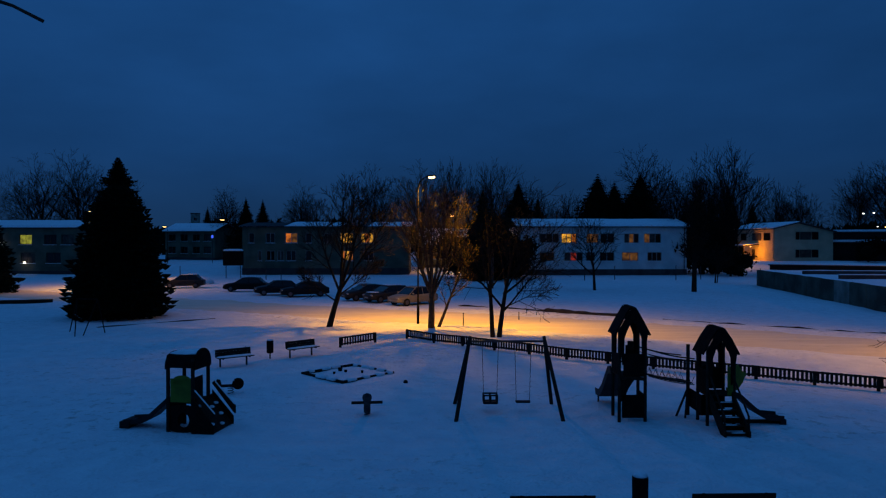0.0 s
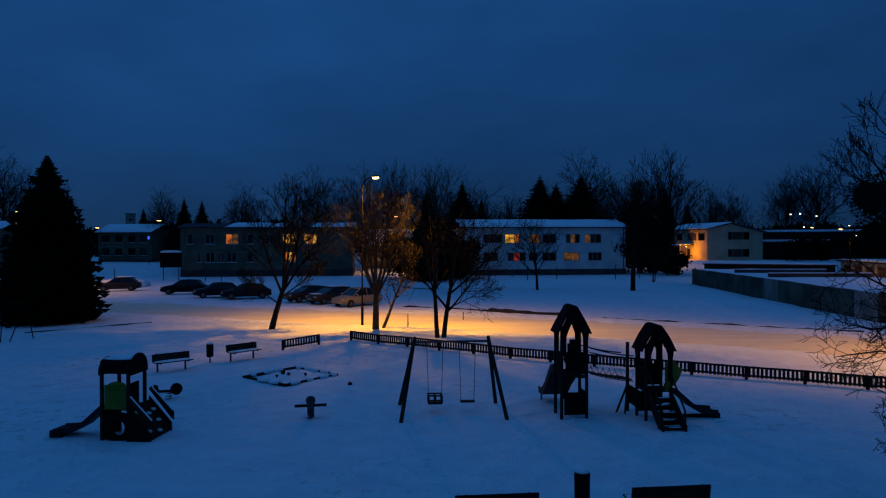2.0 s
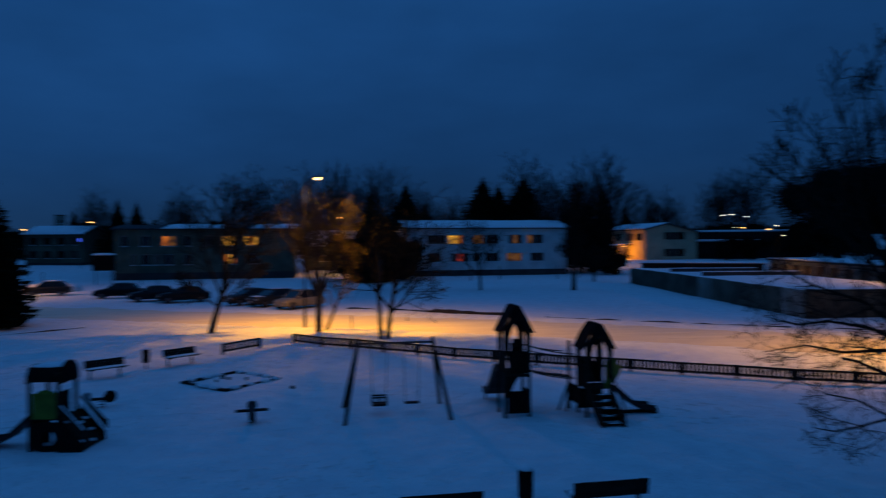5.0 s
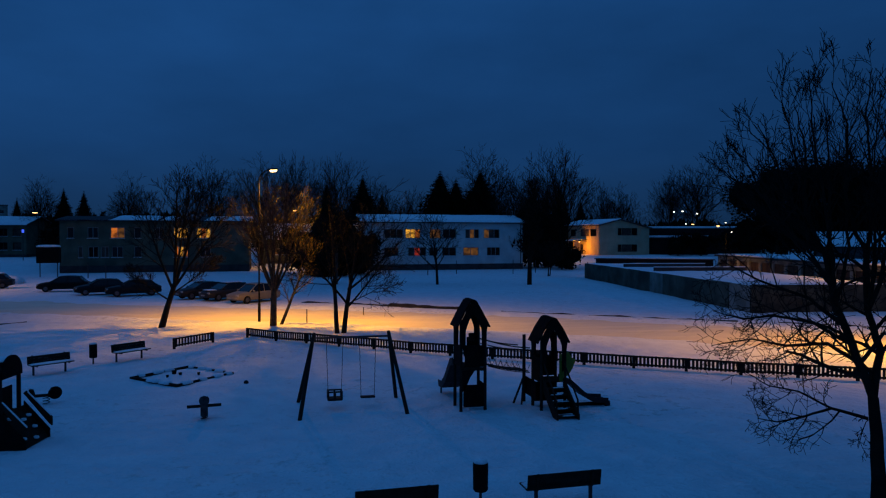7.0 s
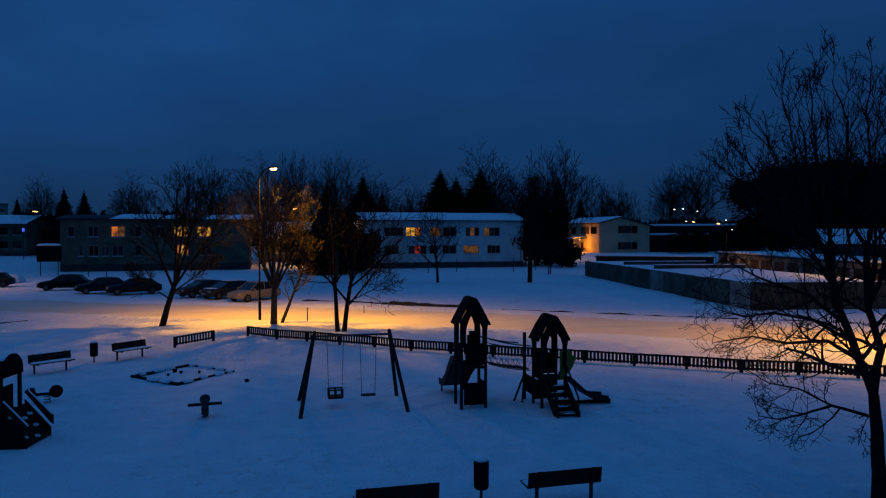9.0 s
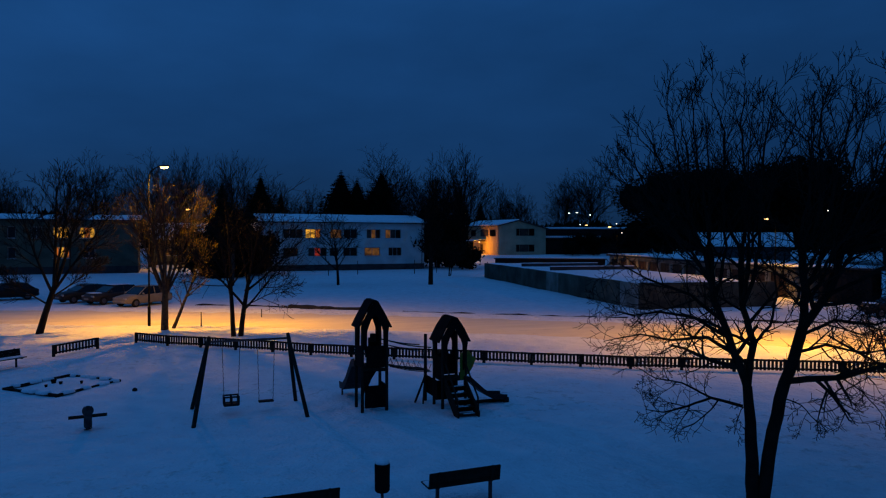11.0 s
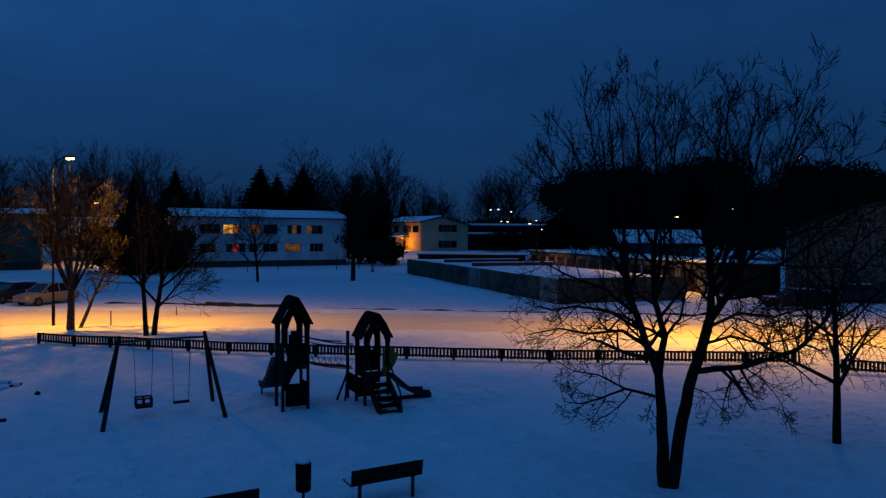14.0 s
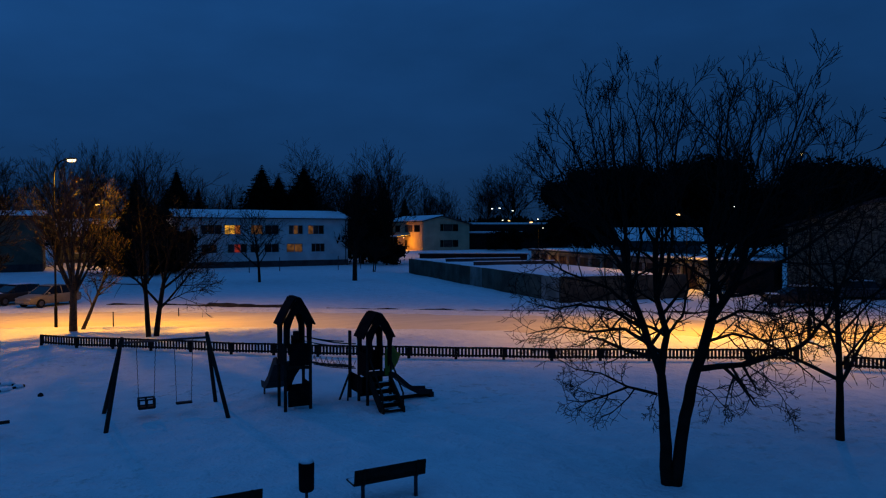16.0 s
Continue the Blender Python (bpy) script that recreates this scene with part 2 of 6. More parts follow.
# ---- mesh building ----
class Shape:
    def __init__(self):
        self.v, self.f = [], []

    def add(self, verts, faces):
        k = len(self.v)
        self.v.extend(tuple(p) for p in verts)
        self.f.extend(tuple(i + k for i in q) for q in faces)
        return self

    def box(self, c, s, turn=None, ch=0.012):
        """A box with chamfered edges, centre c, size s."""
        h = [x / 2 for x in s]
        ch = min(ch, 0.3 * min(s))
        verts, idx = [], {}
        for sx in (-1, 1):
            for sy in (-1, 1):
                for sz in (-1, 1):
                    sg = (sx, sy, sz)
                    for ax in range(3):
                        p = [sg[i] * (h[i] if i == ax else h[i] - ch) for i in range(3)]
                        idx[(sg, ax)] = len(verts)
                        verts.append(Vector(p))
        faces = []
        for ax in range(3):
            o1, o2 = [i for i in range(3) if i != ax]
            for s0 in (-1, 1):
                loop = []
                for a, b in ((-1, -1), (1, -1), (1, 1), (-1, 1)):
                    sg = [0, 0, 0]
                    sg[ax], sg[o1], sg[o2] = s0, a, b
                    loop.append(idx[(tuple(sg), ax)])
                faces.append(loop)
            for a in (-1, 1):
                for b in (-1, 1):
                    sg0, sg1 = [0, 0, 0], [0, 0, 0]
                    sg0[ax], sg0[o1], sg0[o2] = -1, a, b
                    sg1[ax], sg1[o1], sg1[o2] = 1, a, b
                    faces.append([idx[(tuple(sg0), o1)], idx[(tuple(sg1), o1)], idx[(tuple(sg1), o2)], idx[(tuple(sg0), o2)]])
        for sx in (-1, 1):
            for sy in (-1, 1):
                for sz in (-1, 1):
                    faces.append([idx[((sx, sy, sz), ax)] for ax in range(3)])
        out = []
        for q in faces:
            mid = sum((verts[i] for i in q), Vector()) / len(q)
            nrm = (verts[q[1]] - verts[q[0]]).cross(verts[q[2]] - verts[q[0]])
            out.append(q if nrm.dot(mid) > 0 else q[::-1])
        m = Matrix.Translation(c) @ (turn or Matrix())
        return self.add([m @ p for p in verts], out)

    def path(self, pts, radii, sides=6, cap=True):
        """A round tube along pts."""
        pts = [Vector(p) for p in pts]
        verts, faces = [], []
        side = None
        for i, p in enumerate(pts):
            d = (pts[min(i + 1, len(pts) - 1)] - pts[max(i - 1, 0)]).normalized()
            if side is None:
                side = d.orthogonal().normalized()
            else:
                side = (side - d * side.dot(d))
                side = side.normalized() if side.length > 1e-5 else d.orthogonal().normalized()
            up = d.cross(side)
            for k in range(sides):
                a = 2 * math.pi * k / sides
                verts.append(p + (side * math.cos(a) + up * math.sin(a)) * radii[i])
        for i in range(len(pts) - 1):
            for k in range(sides):
                a, b = i * sides + k, i * sides + (k + 1) % sides
                faces.append((a, b, b + sides, a + sides))
        if cap:
            faces.append(tuple(range(sides))[::-1])
            faces.append(tuple(range((len(pts) - 1) * sides, len(pts) * sides)))
        return self.add(verts, faces)

    def rod(self, a, b, r, r2=None, sides=8):
        return self.path([a, b], [r, r if r2 is None else r2], sides)

    def prism(self, outline, depth, m=None):
        """A flat outline in x, z drawn out along y by depth, centred."""
        k = len(outline)
        verts = [Vector((x, -depth / 2, z)) for x, z in outline] + [Vector((x, depth / 2, z)) for x, z in outline]
        area = sum(outline[i][0] * outline[(i + 1) % k][1] - outline[(i + 1) % k][0] * outline[i][1] for i in range(k))
        faces = [tuple(range(k)), tuple(range(2 * k - 1, k - 1, -1))]
        faces += [(i, i + k, (i + 1) % k + k, (i + 1) % k) for i in range(k)]
        if area < 0:
            faces = [q[::-1] for q in faces]
        return self.add([(m or Matrix()) @ v for v in verts], faces)

    def loft(self, rings, closed=True):
        k = len(rings[0])
        verts = [p for r in rings for p in r]
        faces = []
        for i in range(len(rings) - 1):
            for j in range(k):
                a, b = i * k + j, i * k + (j + 1) % k
                faces.append((a, b, b + k, a + k))
        if closed:
            faces += [tuple(range(k))[::-1], tuple(range((len(rings) - 1) * k, len(rings) * k))]
        return self.add(verts, faces)

    def mesh(self, name, material, smooth=False):
        me = bpy.data.meshes.new(name)
        me.from_pydata(self.v, [], self.f)
        me.materials.append(material)
        if smooth:
            me.shade_smooth()
        me.update()
        return me


def part(name, shape, material, parent, label="", smooth=False):
    ob = new(name, shape.mesh(name, material, smooth))
    ob.parent = parent
    return tagged(ob, label) if label else ob


def thing(name, m, label, category, group="", kind=""):
    ob = new(name)
    ob.matrix_basis = m
    ob.empty_display_size = 0.2
    return tagged(ob, label, category, group, kind)


def turn(rx=0, ry=0, rz=0):
    return Euler([radians(a) for a in (rx, ry, rz)]).to_matrix().to_4x4()


def plate(sh, ins, outs, depth, m, ring):
    """A flat board between an inner and an outer edge."""
    k = len(ins)
    verts = [m @ Vector((x, yy, z)) for yy in (-depth / 2, depth / 2) for line in (ins, outs) for x, z in line]
    faces = []
    last = k if ring else k - 1
    for i in range(last):
        j = (i + 1) % k
        faces += [(i, k + i, k + j, j), (2 * k + i, 2 * k + j, 3 * k + j, 3 * k + i), (i, j, 2 * k + j, 2 * k + i), (k + i, 3 * k + i, 3 * k + j, k + j)]
    if not ring:
        faces += [(0, 2 * k, 3 * k, k), (k - 1, 2 * k - 1, 4 * k - 1, 3 * k - 1)]
    return sh.add(verts, faces)


# ---- ground ----
def smooth_step(a, b, x):
    k = min(1.0, max(0.0, (x - a) / (b - a)))
    return k * k * (3 - 2 * k)


ROAD = ((-75, 84.0), (-55, 74.5), (-40, 67.0), (-22, 58.0), (-6, 49.5), (5, 44.5), (15, 38.5), (27, 29.5), (40, 19.0), (60, 2.0), (85, -22))


def road_distance(x, y):
    best = (1e9, 0)
    for (ax, ay), (bx, by) in zip(ROAD, ROAD[1:]):
        dx, dy = bx - ax, by - ay
        k = min(1.0, max(0.0, ((x - ax) * dx + (y - ay) * dy) / (dx * dx + dy * dy)))
        px, py = x - ax - k * dx, y - ay - k * dy
        dd = math.hypot(px, py)
        if dd < best[0]:
            best = (dd, math.copysign(1, dx * (y - ay) - dy * (x - ax)))
    return best


def ground_z(x, y):
    z = 1.2 * smooth_step(112, 150, math.hypot(x, y))
    if abs(x) > 120 or y > 150 or y < -10:
        return z
    z += 0.06 * noise.noise((x * 0.13, y * 0.13, 3.1)) + 0.03 * noise.noise((x * 0.55, y * 0.55, 8.2)) + 0.018 * noise.noise((x * 1.3, y * 1.3, 2.2))
    trod = smooth_step(18, 8, math.hypot(x + 2, y - 37))
    if trod > 0:
        z += trod * (0.05 * noise.noise((x * 0.9, y * 0.9, 5.5)) + 0.045 * noise.noise((x * 2.1 + y * 0.8, y * 0.7 - x * 0.3, 9.5)))
    d, s = road_distance(x, y)
    if d < 6:
        z -= 0.05 * (1 - smooth_step(3.2, 4.6, d))
        for rut in (-2.2, -0.75, 0.75, 2.2):
            z -= 0.035 * math.exp(-((d * s - rut) / 0.28) ** 2)
        z += 0.07 * math.exp(-((d - 4.6) / 0.7) ** 2)
    return z


def axis(lo, hi, step, far_lo, far_hi):
    out = list(np.arange(lo, hi + 1e-6, step))
    g = step
    while out[-1] < far_hi:
        g *= 1.28
        out.append(out[-1] + g)
    g = step
    while out[0] > far_lo:
        g *= 1.28
        out.insert(0, out[0] - g)
    return out


gx, gy = axis(-36, 46, 0.42, -3500, 3500), axis(9, 72, 0.42, -3500, 4500)
ground = Shape()
ground.v = [(x, y, ground_z(x, y)) for y in gy for x in gx]
nx = len(gx)
ground.f = [(j * nx + i, j * nx + i + 1, (j + 1) * nx + i + 1, (j + 1) * nx + i) for j in range(len(gy) - 1) for i in range(nx - 1)]
ground_ob = tagged(new("ground", ground.mesh("ground", SNOW, True)), "snow-covered ground of a playground and lawns at dusk", "ground", kind="structure")


def strip(name, pts, half, lift, material, label, category, fine=1.0, crown=0.0, wobble=0.0):
    s = Shape()
    rows = []
    dense = []
    for (ax, ay), (bx, by) in zip(pts, pts[1:]):
        k = max(1, int(math.hypot(bx - ax, by - ay) / fine))
        dense += [(ax + (bx - ax) * i / k, ay + (by - ay) * i / k) for i in range(k)]
    dense.append(pts[-1])
    for i, (x, y) in enumerate(dense):
        x0, y0 = dense[max(0, i - 1)]
        x1, y1 = dense[min(len(dense) - 1, i + 1)]
        l = math.hypot(x1 - x0, y1 - y0)
        nxx, nyy = -(y1 - y0) / l, (x1 - x0) / l
        wob = 1 + wobble * noise.noise((x * 0.9, y * 0.9, 1.7))
        ring = []
        for q in (-1, -0.8, -0.4, 0, 0.4, 0.8, 1):
            hx, hy = x + nxx * half * q * wob, y + nyy * half * q * wob
            ring.append((hx, hy, ground_z(hx, hy) + (lift + crown * (1 - q * q) * wob if abs(q) < 0.99 else -0.03)))
        rows.append(ring)
    k = 7
    s.v = [p for r in rows for p in r]
    s.f = [(i * k + j, (i + 1) * k + j, (i + 1) * k + j + 1, i * k + j + 1) for i in range(len(rows) - 1) for j in range(k - 1)]
    s.f = [q[::-1] for q in s.f]
    return tagged(new(name, s.mesh(name, material, True)), label, category, kind="structure")


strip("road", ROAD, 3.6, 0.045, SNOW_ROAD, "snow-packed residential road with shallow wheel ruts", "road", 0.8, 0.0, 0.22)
EARTH = mat("wet_earth", (0.030, 0.027, 0.024), 0.9, (0.014, 0.013, 0.012), scale=3, bump=0.6, fine=20)
strip("kerb", ((1.2, 54.9), (5.0, 52.9), (7.6, 50.6)), 0.18, -0.01, EARTH, "dark kerb edge showing through the snow", "kerb", 0.5, 0.07, 1.8)
strip("kerb", ((7.6, 50.6), (10.7, 48.3), (13.0, 46.6)), 0.42, 0.06, EARTH, "bare dark strip of earth along the kerb", "kerb", 0.4, 0.14, 1.2)
strip("kerb", ((14.5, 45.6), (18.4, 42.9), (22, 40.4), (27.0, 37.3)), 0.15, -0.02, EARTH, "dark kerb edge showing through the snow", "kerb", 0.5, 0.07, 1.8)
strip("kerb", ((29.0, 36.2), (34, 33.0), (41, 28.2)), 0.14, -0.02, EARTH, "dark kerb edge showing through the snow", "kerb", 0.5, 0.07, 1.8)
# Dark strip laid on the snow in place of a shallow ditch's shadow.
strip("trench_edge", ((-20.6, 41.2), (-18.3, 43.6), (-15.2, 46.1)), 0.12, -0.02, EARTH, "dark strip standing in for the shadow of a shallow ditch", "edging", 0.4, 0.06, 0.9)


# ---- buildings ----
def facade(house, length, height, windows, wall_mat, frame_mat, depth, plinth=0.55):
    """Front wall along local x at y = 0 with openings through it, the three other walls, plinth and windows."""
    w = Shape()
    xs = sorted({0.0, length, *[q for u in windows for q in u[:2]]})
    zs = sorted({plinth, height, *[q for u in windows for q in u[2:4]]})
    t = 0.32
    for x0, x1 in zip(xs, xs[1:]):
        for z0, z1 in zip(zs, zs[1:]):
            cx, cz = (x0 + x1) / 2, (z0 + z1) / 2
            if any(u[0] < cx < u[1] and u[2] < cz < u[3] for u in windows):
                continue
            w.add([(x0, 0, z0), (x1, 0, z0), (x1, 0, z1), (x0, 0, z1)], [(0, 1, 2, 3)])
    for u in windows:
        x0, x1, z0, z1 = u[:4]
        w.add([(x0, 0, z0), (x1, 0, z0), (x1, 0, z1), (x0, 0, z1), (x0, t, z0), (x1, t, z0), (x1, t, z1), (x0, t, z1)],
              [(0, 4, 5, 1), (1, 5, 6, 2), (2, 6, 7, 3), (3, 7, 4, 0)])
    w.add([(0, 0, 0), (length, 0, 0), (length, depth, 0), (0, depth, 0), (0, 0, height), (length, 0, height), (length, depth, height), (0, depth, height)],
          [(1, 2, 6, 5), (2, 3, 7, 6), (3, 0, 4, 7)])
    part("wall", w, wall_mat, house)
    part("plinth", Shape().box((length / 2, depth / 2, plinth / 2 - 0.2), (length + 0.06, depth + 0.06, plinth + 0.4)), PLINTH, house, "dark concrete plinth")
    for u in windows:
        x0, x1, z0, z1, pane_mat = u[:5]
        bars = u[5] if len(u) > 5 else 1
        b = 0.07
        fr = plate(Shape(), [(x0 + b, z0 + b), (x1 - b, z0 + b), (x1 - b, z1 - b), (x0 + b, z1 - b)], [(x0, z0), (x1, z0), (x1, z1), (x0, z1)], 0.08, Matrix.Translation((0, 0.14, 0)), True)
        win = part("window", fr, frame_mat, house, "framed window with upright bars" if pane_mat in (GLASS, DIM_GLASS) else "lit window behind curtains")
        for k in range(bars):
            part("mullion", Shape().box((x0 + (x1 - x0) * (k + 1) / (bars + 1), 0.14, (z0 + z1) / 2), (0.07, 0.07, z1 - z0 - 2 * b)), frame_mat, win)
        edges = [x0 + b + (x1 - x0 - 2 * b) * k / (bars + 1) for k in range(bars + 2)]
        for k in range(bars + 1):
            mm = pane_mat[k % len(pane_mat)] if isinstance(pane_mat, tuple) else pane_mat
            part("pane", Shape().box(((edges[k] + edges[k + 1]) / 2, 0.17, (z0 + z1) / 2), (edges[k + 1] - edges[k] - 0.075, 0.03, z1 - z0 - 2 * b - 0.01), ch=0.004), mm, win)
        part("sill", Shape().box(((x0 + x1) / 2, -0.05, z0 - 0.04), (x1 - x0 + 0.12, 0.16, 0.05)), SNOW_CAP, win, "snowy window sill")


def gable_roof(house, length, depth, eave, rise, over=0.45, snow=True, bare=()):
    """Low gable roof with its ridge along x."""
    th = 0.22
    prof = [(-over, eave - 0.10), (depth / 2, eave + rise), (depth + over, eave - 0.10), (depth + over, eave - 0.10 + th), (depth / 2, eave + rise + th), (-over, eave - 0.10 + th)]
    r = Shape()
    rings = [[(x, y, z) for y, z in prof] for x in (-over, length + over)]
    r.loft(rings)
    for x in (0.02, length - 0.02):
        part("gable", Shape().prism([(0.0, eave - 0.05), (depth, eave - 0.05), (depth / 2, eave + rise - 0.04)], 0.03, Matrix.Translation((x, 0, 0)) @ turn(0, 0, 90)), CONCRETE, house)
    roof = part("roof", r, ROOF, house, "low felt roof edge")
    if snow:
        n = max(6, int(length / 0.8))
        s = Shape()
        rows = []
        for i in range(n + 1):
            x = -over + (length + 2 * over) * i / n
            row = []
            for k, y in enumerate((-over - 0.06, -over, depth * 0.16, depth * 0.33, depth / 2, depth * 0.75, depth + over)):
                z = eave - 0.10 + th + (rise + 0.10) * (1 - abs(y - depth / 2) / (depth / 2 + over))
                h = 0.11 + 0.05 * noise.noise((x * 0.6, y * 0.6, length))
                if any(a < x < b for a, b in bare) and 0 < k < 5:
                    h = -0.06
                row.append((x, y, z + (h if k else -0.05)))
            rows.append(row)
        k = 7
        s.v = [p for q in rows for p in q]
        s.f = [(i * k + j, (i + 1) * k + j, (i + 1) * k + j + 1, i * k + j + 1) for i in range(n) for j in range(k - 1)]
        part("snow_cover", s, SNOW_CAP, roof, "snow lying on the roof", True)
    return roof


# white two-storey block
h = thing("apartment_building", pose(11.0, 103.4, 0.1, 0, 0, 1.5), "white two-storey apartment building with snowy low roof and some lit windows", "building")
S = 25.6 / 298
WZ = (4.75, 6.15)
LZ = (2.05, 3.35)
win = []
for x0, x1, m, b in ((955, 989, GLASS, 2), (993, 1020, (LIT_Y, LIT_Y, LIT_O), 2), (1037, 1058, LIT_D, 1), (1061, 1086, GLASS, 1), (1103, 1129, (DIM_GLASS, LIT_D, GLASS), 2), (1138, 1168, (LIT_D, DIM_GLASS, GLASS), 2)):
    win.append(((x0 - 915) * S, (x1 - 915) * S, *WZ, m, b))
for x0, x1, m, b in ((955, 981, GLASS, 1), (998, 1031, (DIM_GLASS, LIT_R, GLASS), 2), (1036, 1052, GLASS, 1), (1060, 1086, GLASS, 1), (1099, 1128, LIT_D, 1), (1144, 1169, GLASS, 2)):
    win.append(((x0 - 915) * S, (x1 - 915) * S, *LZ, m, b))
facade(h, 25.6, 7.15, win, PLASTER_W, FRAME, 11, 0.8)
gable_roof(h, 25.6, 11, 7.15, 1.05)
part("drain_pipe", Shape().rod((25.2, -0.1, 0.3), (25.2, -0.1, 7.0), 0.06), STEEL, h)
part("drain_pipe", Shape().rod((0.4, -0.1, 0.3), (0.4, -0.1, 7.0), 0.06), STEEL, h)

# grey two-storey block
h = thing("apartment_building", pose(-30.4, 105.0, 0.1, 0, 0, 1.0), "grey two-storey apartment building with four lit windows", "building")
S = 25.2 / 293
win = []
for x0, x1, m, b in ((436, 446, GLASS, 0), (466, 482, GLASS, 1), (500, 522, (LIT_O, LIT_D), 1), (536, 547, GLASS, 0), (568, 582, DIM_GLASS, 1), (597, 620, (LIT_Y, LIT_Y, LIT_Y), 2), (633, 656, (LIT_Y, LIT_O, LIT_Y), 2)):
    win.append(((x0 - 425) * S, (x1 - 425) * S, 4.75, 6.25, m, b))
for x0, x1, m, b in ((452, 459, DIM_GLASS, 0), (467, 482, GLASS, 1), (486, 498, DIM_GLASS, 1), (502, 519, GLASS, 1), (536, 547, GLASS, 0), (597, 620, (LIT_O, LIT_Y, LIT_O), 2), (638, 656, GLASS, 1)):
    win.append(((x0 - 425) * S, (x1 - 425) * S, 2.05, 3.55, m, b))
facade(h, 25.2, 7.2, win, PLASTER_G, FRAME, 11, 0.9)
gable_roof(h, 25.2, 11, 7.2, 0.55, 0.45, True, ((-1, 6.5), (12.2, 13.5), (15.5, 19.2)))
part("chimney", Shape().box((22.0, 5.5, 8.4), (1.0, 0.8, 1.5)), PLINTH, h)
part("chimney", Shape().box((14.5, 5.5, 8.2), (0.7, 0.7, 1.1)), PLINTH, h)

# long block behind the spruces
h = thing("apartment_building", pose(-83.0, 104.0, 0.1, 0, 0, 0.5), "brown two-storey apartment building with a greenish lit window", "building")
win = []
for x0, m in ((3.0, GLASS), (7.0, GLASS), (11.0, GLASS), (15.0, GLASS), (19.3, (LIT_G, LIT_G)), (23.0, GLASS), (25.6, DIM_GLASS)):
    win.append((x0, x0 + 1.9, 4.5, 6.0, m, 1))
for x0, m in ((3.0, GLASS), (7.0, GLASS), (11.0, GLASS), (15.0, GLASS), (19.5, DIM_GLASS), (23.3, GLASS)):
    win.append((x0, x0 + 2.2, 1.7, 3.3, m, 1))
facade(h, 28, 7.0, win, PLASTER_G, FRAME_D, 11)
gable_roof(h, 28, 11, 7.0, 1.0)

# small block further back
h = thing("house", pose(-58.5, 146, 1.1, 0, 0, -12), "distant grey two-storey house with snowy roof", "house")
facade(h, 11.5, 6.0, [(x, x + 1.6, z, z + 1.4, m, 1) for z in (1.4, 4.0) for x, m in ((0.8, GLASS), (3.6, GLASS), (6.4, GLASS), (9.0, DIM_GLASS))], PLASTER_G, FRAME_D, 9)
gable_roof(h, 11.5, 9, 6.0, 1.5)

# house lit by a street lamp, gable end towards the playground
h = thing("house", pose(64.7, 135.33, 1.2, 0, 0, 5), "cream two-storey house, gable end pale, porch side lit orange", "house")
w = Shape()
gl, gd, ge, gr, gp, gq = 12.1, 17.0, 6.3, 5.75, 4.85, 7.4
g_prof = [(0, 0), (gl, 0), (gl, gr), (gp, gq), (0, ge)]
w.add([(x, 0, z) for x, z in g_prof] + [(x, gd, z) for x, z in g_prof], [(0, 1, 2, 3, 4), (1, 6, 7, 2), (6, 5, 9, 8, 7), (5, 0, 4, 9)])
part("wall", w, PLASTER_C, h)
r = Shape()
r.loft([[(-0.6, y, ge - 0.14), (gp, y, gq + 0.03), (gl + 0.5, y, gr - 0.12), (gl + 0.5, y, gr + 0.10), (gp, y, gq + 0.25), (-0.6, y, ge + 0.08)] for y in (-0.45, gd + 0.4)])
rf = part("roof", r, ROOF, h)
part("snow_cover", Shape().loft([[(-0.65, y, ge + 0.08), (gp, y, gq + 0.25), (gp, y, gq + 0.38), (-0.65, y, ge + 0.22)] for y in (-0.47, gd + 0.42)]), SNOW_CAP, rf, "snow on the roof slope")
for z in (0.7, 4.2):
    for x0, x1, m in ((4.35, 5.15, GLASS), (5.25, 7.55, DIM_GLASS), (7.65, 9.05, GLASS)):
        wi = part("window", Shape().box(((x0 + x1) / 2, -0.01, z + 0.75), (x1 - x0, 0.10, 1.55)), FRAME_D, h)
        part("pane", Shape().box(((x0 + x1) / 2, -0.065, z + 0.75), (x1 - x0 - 0.14, 0.03, 1.39), ch=0.004), m, wi)
for y, z, l, m in ((2.6, 4.0, 2.4, GLASS), (6.4, 4.0, 3.4, DIM_GLASS), (11.5, 4.0, 2.2, GLASS), (12.5, 1.2, 2.0, GLASS)):
    wi = part("window", Shape().box((-0.01, y, z + 0.75), (0.10, l, 1.5)), FRAME_D, h)
    part("pane", Shape().box((-0.065, y, z + 0.75), (0.03, l - 0.16, 1.34), ch=0.004), m, wi)
po = part("porch", Shape().box((-1.7, 7.6, 3.05), (3.4, 4.2, 0.22), turn(0, -6)), ROOF, h, "dark porch canopy")
part("canopy_snow", Shape().box((-1.7, 7.6, 3.22), (3.4, 4.2, 0.10), turn(0, -6), 0.03), SNOW_CAP, po)
for y in (5.8, 9.4):
    part("post", Shape().box((-3.1, y, 1.4), (0.16, 0.16, 3.0)), FRAME_D, po)
part("door", Shape().box((-0.03, 7.6, 1.15), (0.10, 1.1, 2.1)), FRAME_D, h, "dark front door")
part("corner_pipe", Shape().rod((-0.08, 0.3, 0.2), (-0.08, 0.3, ge - 0.1), 0.06), PLASTER_C, h)

